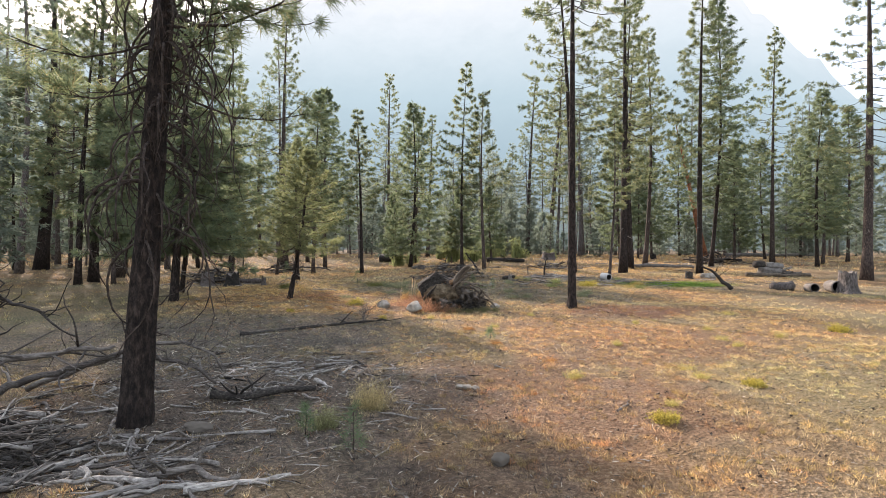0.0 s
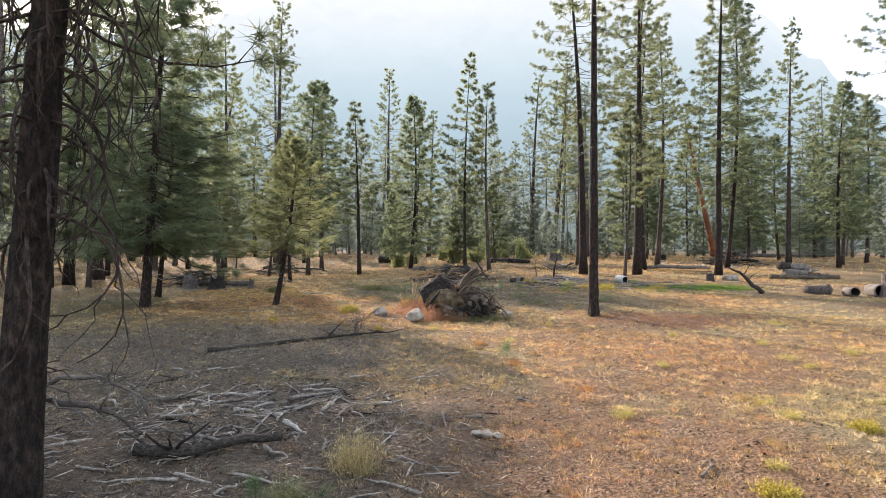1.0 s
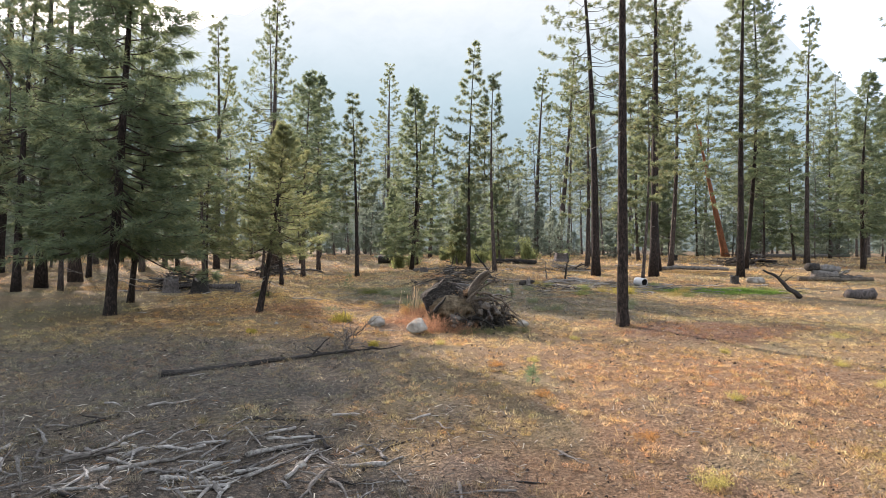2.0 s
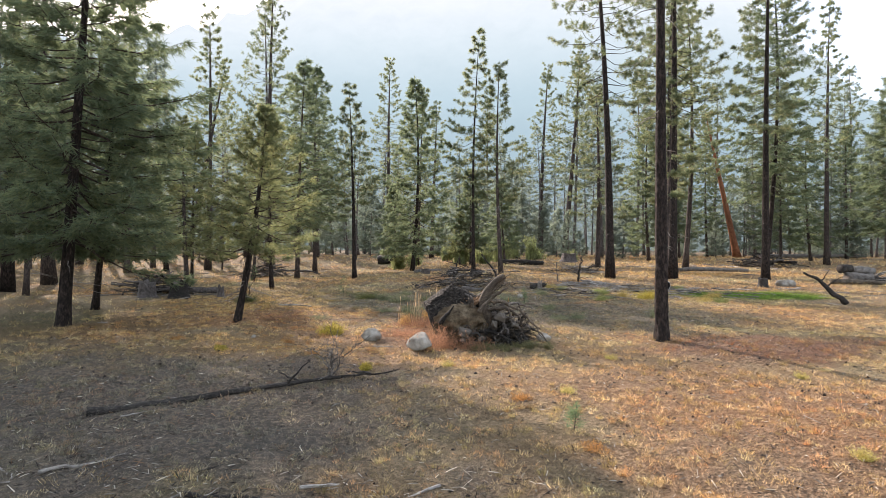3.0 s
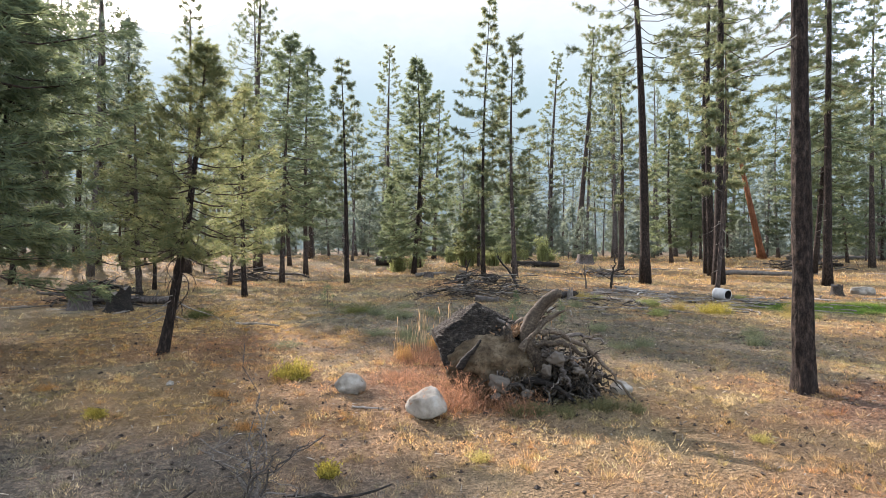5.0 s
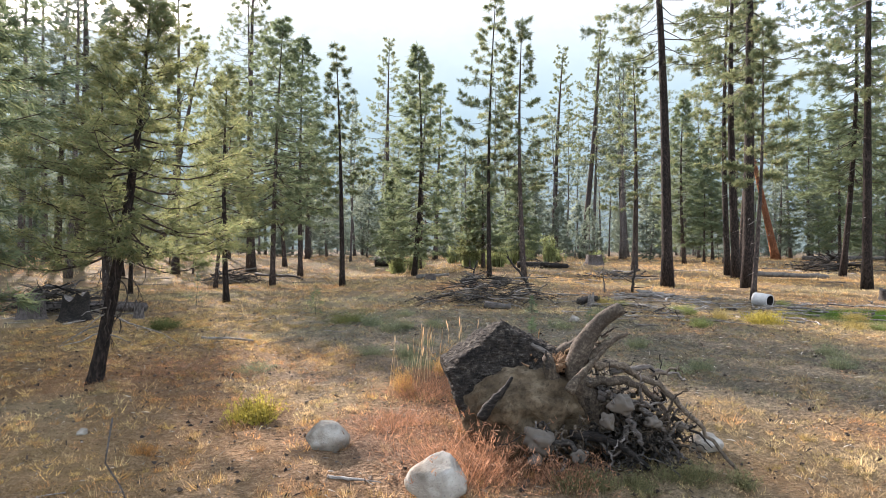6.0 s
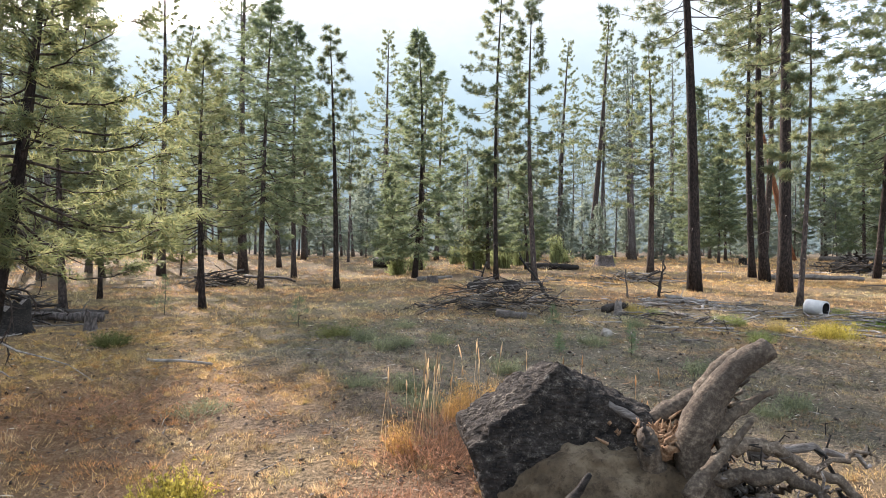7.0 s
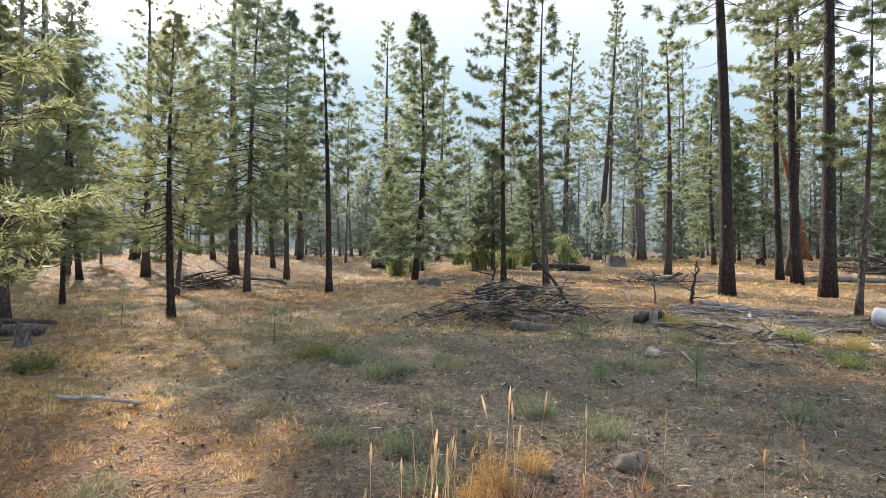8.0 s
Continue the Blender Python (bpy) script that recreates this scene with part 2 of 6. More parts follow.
class Geo:
    """Gathers vertices and faces for one mesh."""

    def __init__(self):
        self.v, self.f4, self.f3, self.n = [], [], [], 0

    def add(self, v, f4=None, f3=None):
        if f4 is not None and len(f4):
            self.f4.append(np.asarray(f4, int) + self.n)
        if f3 is not None and len(f3):
            self.f3.append(np.asarray(f3, int) + self.n)
        self.v.append(np.asarray(v, float))
        self.n += len(v)
        return self

    def tube(self, pts, rad, sides=6, tip=True, rough=0.0, rng=None):
        pts, rad = np.asarray(pts, float), np.asarray(rad, float)
        n = len(pts)
        tan = np.gradient(pts, axis=0)
        tan /= np.linalg.norm(tan, axis=1)[:, None] + 1e-9
        ref = np.where(np.abs(tan[:, 2:3]) < 0.85, np.array([[0, 0, 1.0]]), np.array([[1.0, 0, 0]]))
        if np.abs(tan[:, 2]).mean() > 0.7:
            ref = np.tile([1.0, 0, 0], (n, 1))
        elif np.abs(tan[:, 2]).max() > 0.85:
            ref = np.tile([0.3, 0.8, 0.52], (n, 1))
        a = np.cross(tan, ref)
        a /= np.linalg.norm(a, axis=1)[:, None] + 1e-9
        b = np.cross(tan, a)
        ang = np.arange(sides) * 2 * math.pi / sides
        r = rad[:, None] * np.ones(sides)
        if rough and rng is not None:
            r = r * (1 + rng.normal(0, rough, (n, sides)))
        v = pts[:, None] + (a[:, None] * np.cos(ang)[None, :, None] + b[:, None] * np.sin(ang)[None, :, None]) * r[..., None]
        i, j = np.meshgrid(np.arange(n - 1), np.arange(sides), indexing="ij")
        k = (j + 1) % sides
        f4 = np.stack([i * sides + j, i * sides + k, (i + 1) * sides + k, (i + 1) * sides + j], -1).reshape(-1, 4)
        v = v.reshape(-1, 3)
        f3 = []
        ends = [(0, pts[0], -1)] + [(n - 1, pts[-1] + tan[-1] * (rad[-1] * 0.5 if tip else 0), 1)]
        for row, place, way in ends:
            v = np.vstack([v, place])
            c = len(v) - 1
            for q in range(sides):
                e, w = row * sides + q, row * sides + (q + 1) % sides
                f3.append((c, w, e) if way < 0 else (c, e, w))
        return self.add(v, f4, f3)

    def mesh(self, name, material, smooth=True, tint=None):
        me = bpy.data.meshes.new(name)
        v = np.concatenate(self.v)
        f4 = np.concatenate(self.f4) if self.f4 else np.zeros((0, 4), int)
        f3 = np.concatenate(self.f3) if self.f3 else np.zeros((0, 3), int)
        me.vertices.add(len(v))
        me.vertices.foreach_set("co", v.astype(np.float32).ravel())
        loops = np.concatenate([f4.ravel(), f3.ravel()])
        me.loops.add(len(loops))
        me.loops.foreach_set("vertex_index", loops.astype(np.int32))
        me.polygons.add(len(f4) + len(f3))
        starts = np.concatenate([np.arange(len(f4)) * 4, len(f4) * 4 + np.arange(len(f3)) * 3])
        me.polygons.foreach_set("loop_start", starts.astype(np.int32))
        me.polygons.foreach_set("use_smooth", np.full(len(starts), smooth))
        if tint is not None:
            at = me.attributes.new("tint", "FLOAT_COLOR", "POINT")
            at.data.foreach_set("color", np.hstack([tint, np.ones((len(tint), 1))]).astype(np.float32).ravel())
        me.update(calc_edges=True)
        me.materials.append(material)
        return me


def piece(name, geo, material, parent=None, label="", smooth=True, tint=None):
    """Links what was gathered as one mesh object, under its thing if one is given."""
    ob = new(name, geo.mesh(name, material, smooth, tint))
    ob.parent = parent
    if label:
        ob["label"] = label
    return ob


def base(name, x, y, label, category, group="", z=None, turn=0.0, sink=0.0):
    ob = new(name)
    ob.empty_display_size = 0.2
    ob.matrix_world = pose(x, y, (float(gz(x, y)) if z is None else z) - sink, 0, 0, turn)
    return tagged(ob, label, category, group)


def blob(rng, size, lumps=0.18, level=3, flat=0.0):
    """A stone or clod: an icosphere pushed about."""
    bm = bmesh.new()
    bmesh.ops.create_icosphere(bm, subdivisions=level, radius=1.0)
    off = Vector(rng.uniform(-50, 50, 3))
    for v in bm.verts:
        d = v.co.normalized()
        r = 1 + lumps * noise.noise(d * 1.3 + off) * 1.8 + lumps * 0.5 * noise.noise(d * 3.1 + off)
        for cut in range(3):
            n = Vector((math.sin(off.x + cut * 2.1), math.cos(off.y + cut * 1.7), math.sin(off.z + cut * 3.3))).normalized()
            r = min(r, 0.86 / max(0.2, d.dot(n))) if d.dot(n) > 0.2 else r
        v.co = Vector((d.x * r * size[0], d.y * r * size[1], d.z * r * size[2]))
        if flat and v.co.z < -flat * size[2]:
            v.co.z = -flat * size[2]
    v = np.array([q.co[:] for q in bm.verts])
    bm.verts.index_update()
    f = np.array([[q.index for q in t.verts] for t in bm.faces])
    bm.free()
    return v, f


def wander(p0, p1, n, rng, amount, sag=0.0):
    """Points from p0 to p1 with a natural crook."""
    t = np.linspace(0, 1, n)
    p0, p1 = np.asarray(p0, float), np.asarray(p1, float)
    pts = p0 + (p1 - p0) * t[:, None]
    step = np.cumsum(rng.normal(0, 1, (n, 3)), axis=0)
    step -= step[0] + (step[-1] - step[0]) * t[:, None] * 0.8
    pts += step * amount * np.linalg.norm(p1 - p0) / math.sqrt(n) * np.array([1, 1, 0.7])
    pts[:, 2] += sag * np.sin(t * math.pi)
    return pts


# ---- ground ----
PATCHES = [  # x, y, half-widths, strength, colour: stretches of growth, some with shade painted in
    (-0.7, 17.3, 1.3, 1.2, 0.8, (0.40, 0.19, 0.10)),
    # rust-red growth, darkened in colour for a band of tree shade
    (5.6, 16.4, 2.4, 1.3, 0.9, (0.25, 0.095, 0.05)),
    (-4.4, 19.6, 2.0, 1.2, 0.8, (0.44, 0.20, 0.09)),
    (1.6, 7.8, 2.8, 2.4, 0.75, (0.42, 0.20, 0.10)),
    (4.5, 11.5, 3.5, 2.5, 0.7, (0.47, 0.235, 0.11)),
    (2.5, 13.6, 2.5, 1.6, 0.65, (0.5, 0.26, 0.11)),
    (0.4, 19.4, 2.2, 1.3, 0.8, (0.32, 0.135, 0.075)),
    # brown growth darkened for tree shade
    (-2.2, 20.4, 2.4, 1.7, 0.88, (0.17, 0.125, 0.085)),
    (-3.2, 17.6, 1.2, 1.2, 0.5, (0.46, 0.20, 0.07)),
    (10.3, 25.6, 3.2, 1.15, 1.0, (0.12, 0.20, 0.03)),
    (15.0, 21.0, 2.5, 1.0, 0.6, (0.26, 0.27, 0.08)),
    # grey-green growth, tree shade painted into the next two
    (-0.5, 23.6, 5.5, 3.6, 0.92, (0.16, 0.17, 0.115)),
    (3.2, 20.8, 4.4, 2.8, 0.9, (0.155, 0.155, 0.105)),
    (-4.8, 25.5, 2.5, 2.0, 0.5, (0.22, 0.22, 0.10)),
    (-9.0, 13.5, 4.0, 2.5, 0.55, (0.24, 0.23, 0.09)),
    (-13.0, 18.0, 5.0, 4.0, 0.6, (0.22, 0.23, 0.09)),
    # grey soil and litter, tree shade painted into the next three
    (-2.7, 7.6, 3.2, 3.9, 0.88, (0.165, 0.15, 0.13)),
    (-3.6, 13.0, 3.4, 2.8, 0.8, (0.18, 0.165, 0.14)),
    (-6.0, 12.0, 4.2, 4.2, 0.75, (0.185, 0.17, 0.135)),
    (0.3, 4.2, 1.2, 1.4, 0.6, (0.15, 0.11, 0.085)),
    (8.5, 8.0, 4.5, 3.4, 0.75, (0.50, 0.41, 0.17)),
    (11.0, 38.0, 9.0, 4.5, 0.7, (0.50, 0.31, 0.11)),
    (-2.0, 47.0, 6.0, 5.0, 0.6, (0.50, 0.32, 0.11)),
    (-6.0, 24.0, 2.0, 2.6, 0.55, (0.52, 0.33, 0.11)),
    (18.0, 50.0, 12.0, 6.0, 0.6, (0.50, 0.31, 0.11)),
    # sunlit glow of backlit growth put into the next two tints
    (-5.0, 20.6, 2.8, 2.0, 0.75, (0.56, 0.29, 0.09)),
    (-7.2, 23.2, 3.0, 2.4, 0.7, (0.55, 0.34, 0.11)),
    (-4.2, 16.4, 1.8, 1.3, 0.6, (0.54, 0.31, 0.10)),
    # brown floor of the wood, darkened for the shade under it
    (0.0, 190.0, 320.0, 100.0, 0.85, (0.15, 0.125, 0.075)),
]


def tint_at(x, y):
    """The colour of what grows at a spot, painted shade and sun included, before its own variation."""
    x, y = np.asarray(x, float), np.asarray(y, float)
    c = np.tile([0.465, 0.32, 0.15], (len(x), 1))
    wob = ripple(x * 1.9 + 3, y * 1.9) * 16
    wob2 = ripple(x * 0.6 - 20, y * 0.6 + 11) * 14
    c += np.clip(wob2, -1, 1)[:, None] * np.array([[0.07, -0.045, -0.045]])
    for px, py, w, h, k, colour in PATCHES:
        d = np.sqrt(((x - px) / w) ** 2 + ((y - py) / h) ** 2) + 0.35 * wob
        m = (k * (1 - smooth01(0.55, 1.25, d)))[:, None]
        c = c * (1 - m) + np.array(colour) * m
    grey = c.mean(axis=1, keepdims=True)
    return np.clip(c * 0.97 + grey * 0.03, 0.02, 0.9)


def spread(fine, near, far, grow):
    """Even steps near the walk, growing steps beyond."""
    out, at, step = list(np.arange(near[0], near[1], fine)), near[1], fine
    while at < far[1]:
        out.append(at)
        step *= grow
        at += step
    at, step, low = near[0], fine, []
    while at > far[0]:
        step *= grow
        at -= step
        low.append(at)
    return np.array(low[::-1] + out)


def build_ground():
    xs = spread(0.19, (-7, 8), (-1500, 1500), 1.09)
    ys = spread(0.19, (1, 32), (-1500, 1900), 1.09)
    X, Y = np.meshgrid(xs, ys, indexing="ij")
    x, y = X.ravel(), Y.ravel()
    rng = np.random.default_rng(3)
    near = 1 - smooth01(45, 70, y)
    v = np.stack([x, y, gz(x, y) + rng.normal(0, 0.014, len(x)) * near], -1)
    n, m = len(xs), len(ys)
    i, j = np.meshgrid(np.arange(n - 1), np.arange(m - 1), indexing="ij")
    f = np.stack([i * m + j, (i + 1) * m + j, (i + 1) * m + j + 1, i * m + j + 1], -1).reshape(-1, 4)
    g = Geo().add(v, f)
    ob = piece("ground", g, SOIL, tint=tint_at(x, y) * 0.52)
    tagged(ob, "dry forest floor of brown soil, litter and straw-coloured growth", "ground", kind="structure")


def build_hill():
    """One long ridge far beyond the wood, glowing with painted smoke haze."""
    az = np.linspace(-75, 75, 180)
    knots = ((-75, 15), (-45, 17), (-33, 18.5), (-24, 20.5), (-12, 26), (10, 29), (23, 27), (28, 22.5), (31, 19.2), (33.4, 16.7), (35.7, 14.0), (40, 10), (55, 8), (75, 12))
    up = np.interp(az, [k[0] for k in knots], [k[1] for k in knots])
    rows = 14
    v = []
    for r in range(rows):
        k = r / (rows - 1)
        for a, e in zip(az, up):
            dist = 900 + 700 * k
            top = 1600 * math.tan(radians(e)) + 10 * math.sin(a * 1.7) + 6 * math.sin(a * 4.3)
            v.append((dist * math.sin(radians(a)), dist * math.cos(radians(a)), 4 + top * k ** 0.9 + 12 * math.sin(a * 0.9 + k * 9) * k * (1 - k)))
    n = len(az)
    i, j = np.meshgrid(np.arange(rows - 1), np.arange(n - 1), indexing="ij")
    f = np.stack([i * n + j, i * n + j + 1, (i + 1) * n + j + 1, (i + 1) * n + j], -1).reshape(-1, 4)
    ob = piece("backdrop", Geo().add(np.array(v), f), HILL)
    tagged(ob, "pale blue mountainside backdrop glowing with painted smoke haze", "mountain", kind="structure")


build_ground()
build_hill()


# ---- trees ----
def needles(P, D, k, length, width, spread_by, rng):
    """Brushes of needles at P pointing along D, three corners each."""
    n = len(P)
    d = D[:, None, :] + rng.normal(0, spread_by, (n, k, 3))
    d /= np.linalg.norm(d, axis=2)[..., None] + 1e-9
    start = P[:, None, :] + rng.normal(0, length * 0.18, (n, k, 3))
    tip = start + d * length * rng.uniform(0.65, 1.15, (n, k, 1))
    tip[..., 2] -= length * 0.12
    side = np.cross(d, rng.normal(0, 1, (n, k, 3)))
    side /= np.linalg.norm(side, axis=2)[..., None] + 1e-9
    half = side * width * 0.5
    v = np.stack([start + half, tip, start - half], 2).reshape(-1, 3)
    return v, np.arange(len(v)).reshape(-1, 3)


STYLES = {
    # limbs per metre of crown, twigs a limb, brushes a twig, needles a brush, length, width, scatter, rise at the foot, rise at the top
    "pine": (8.5, 9, 1, 22, 0.19, 0.031, 1.15, -16, 34),
    "fir": (15.0, 8, 2, 10, 0.22, 0.036, 0.55, -14, 34),
    "young": (21.0, 8, 2, 11, 0.12, 0.025, 0.95, -12, 38),
}


def profile(style, f):
    if style == "pine":
        return (0.55 + 0.45 * math.sin(math.pi * min(1, f * 1.3 + 0.12))) * (1 - f) ** 0.45 if f < 0.97 else 0.16
    if style == "fir":
        return max(0.07, (1 - f) ** 0.72 * min(1, 0.7 + f * 1.8))
    return max(0.06, (1 - f) ** 0.85 * min(1, 0.72 + f * 2.2))


def trunk_line(H, lean, bend, n):
    t = np.linspace(0, 1, n)
    x = lean[0] * t + bend[0] * np.sin(t * math.pi)
    y = lean[1] * t + bend[1] * np.sin(t * math.pi)
    return np.stack([x, y, H * t], -1), t


def tree(x, y, H, d, foot, R, style, lean=(0, 0), seed=0, detail=1.0, label="", bark=None, leaf=None, dead=8, near=False, bend=None, fine=1.0, lush=1.0, category="tree", group="pines of the wood"):
    """A conifer: tapered trunk, limbs, dead lower limbs and a crown of needle brushes."""
    rng = np.random.default_rng(seed)
    bend = rng.normal(0, 0.012 * H, 2) if bend is None else bend
    name = {"pine": "pine_tree", "fir": "fir_tree", "young": "young_pine"}[style]
    root = base(name, x, y, label, category, group, sink=0.06)
    bark = bark or BARK
    leaf = leaf or {"pine": PINE, "fir": FIR, "young": YOUNG}[style]
    levels, sides = (70, 34) if near else (16, 10)
    pts, t = trunk_line(H, lean, bend, levels)
    if near:
        t = np.linspace(0, 1, levels) ** 1.5
        pts = np.stack([np.interp(t, np.linspace(0, 1, levels), pts[:, c]) for c in range(3)], -1)
    rad = d / 2 * ((1 - t) ** 0.85 * 0.95 + 0.03) * (1 + 0.32 * np.exp(-t * H / (0.9 * d + 0.05)))
    g = Geo()
    g.tube(pts, rad, sides)
    if near:  # long plates of bark parted by furrows
        v = g.v[0]
        for i in range(levels):
            for j in range(sides):
                a, z = j / sides * 2 * math.pi, pts[i, 2]
                q = Vector((math.cos(a) * 5.2, math.sin(a) * 5.2, z * 1.5 + seed))
                w = noise.noise(q)
                w2 = noise.noise(q * 2.3)
                k = i * sides + j
                c = pts[i]
                v[k] = c + (v[k] - c) * (1 - 0.17 * (0.5 - min(1.0, abs(w) * 3.2)) + 0.05 * w2)
    piece("trunk", g, bark, root)
    nl, twigs, brushes, k, L, W, scatter, rise0, rise1 = STYLES[style]
    z0 = H * foot
    count = max(14, int(nl * (H - z0) * (0.6 + 0.4 * detail) * (0.95 if style == "pine" else 1.0)))
    limbs = Geo()
    P, D = [], []
    az = rng.uniform(0, 7)
    joints = 5 if near else (4 if detail > 0.5 else 3)
    for i in range(count):
        f = (i + rng.uniform(0, 1)) / count
        f = f ** 1.08
        h = z0 + (H - z0) * f * 0.985
        az += 2.4 + rng.normal(0, 0.5)
        ln = (1.38 if near else 1.5) * R * profile(style, f) * rng.uniform(0.62, 1.12)
        if style == "pine" and rng.random() < 0.12:
            ln *= 0.5
        rise = radians(rise0 + (rise1 - rise0) * f ** 1.3 + rng.normal(0, 7))
        s = np.linspace(0, 1, joints)
        c = np.array([np.interp(h, pts[:, 2], pts[:, q]) for q in range(3)])
        out = s * ln * math.cos(rise)
        curl = (0.16 if style != "fir" else 0.08) * ln * s ** 2.2 - 0.10 * ln * np.sin(s * math.pi)
        bx = c[0] + out * math.cos(az) + rng.normal(0, 0.03, joints) * s * ln
        by = c[1] + out * math.sin(az) + rng.normal(0, 0.03, joints) * s * ln
        bz = h + s * ln * math.sin(rise) + curl
        b = np.stack([bx, by, bz], -1)
        br = min(0.04, 0.008 * ln + 0.004) * (1 - 0.8 * s)
        limbs.tube(b, br, 4 if near else 3)
        tw = max(2, int(round((1.0 if near else 1.3) * twigs * lush * (0.45 + 0.55 * ln / max(R, 0.1)) * detail)))
        for q in range(tw):
            sp = 1.0 if q == 0 else rng.uniform(0.5 if style == "pine" else 0.18, 1.0)
            p = np.array([np.interp(sp, s, b[:, e]) for e in range(3)])
            ta = az + (0 if q == 0 else rng.choice([-1, 1]) * rng.uniform(0.5, 1.15))
            tl = (0.10 if q == 0 else rng.uniform(0.12, 0.34)) * min(1.3, 0.45 + 0.4 * ln)
            up = 0.30 if style == "pine" else (-0.05 if style == "fir" else 0.22)
            way = np.array([math.cos(ta), math.sin(ta), up + rng.normal(0, 0.15)])
            way /= np.linalg.norm(way)
            if q and near:
                limbs.tube(np.stack([p, p + way * tl]), [0.007, 0.003], 3)
            for e in range(brushes):
                P.append(p + way * tl * (1 - 0.55 * e))
                D.append(way)
    P.append(np.array([pts[-1, 0], pts[-1, 1], H - 0.05]))
    D.append(np.array([0, 0, 1.0]))
    tagged(piece("limb_work", limbs, TWIG, root), kind="stuff")
    crown = Geo()
    wide = 1.0 if detail >= 1 else 1.0 / max(0.35, detail) ** 0.5
    v, f3 = needles(np.array(P), np.array(D), max(6, int(k * fine * min(1, detail + 0.15))), L * wide, W * wide * (1 + max(0.0, 1 - detail) * 0.8) / fine, scatter, rng)
    crown.add(v, f3=f3)
    tagged(piece("crown", crown, leaf, root, smooth=False), kind="stuff")
    if dead:
        dl = Geo()
        for i in range(dead):
            h = rng.uniform(0.25, 1.0) * z0 if z0 > 2 else rng.uniform(0.4, 1.2) * z0
            a = rng.uniform(0, 6.3)
            ln = rng.uniform(0.25, 0.8) * min(R, 1.3)
            c = np.array([np.interp(h, pts[:, 2], pts[:, q]) for q in range(3)])
            e = c + np.array([math.cos(a) * ln, math.sin(a) * ln, -0.35 * ln + rng.normal(0, 0.1)])
            w = wander(c, e, 5, rng, 0.12)
            dl.tube(w, np.linspace(0.014, 0.003, 5), 3)
        tagged(piece("dead_limb", dl, GREYHEAP, root), kind="stuff")
    return root


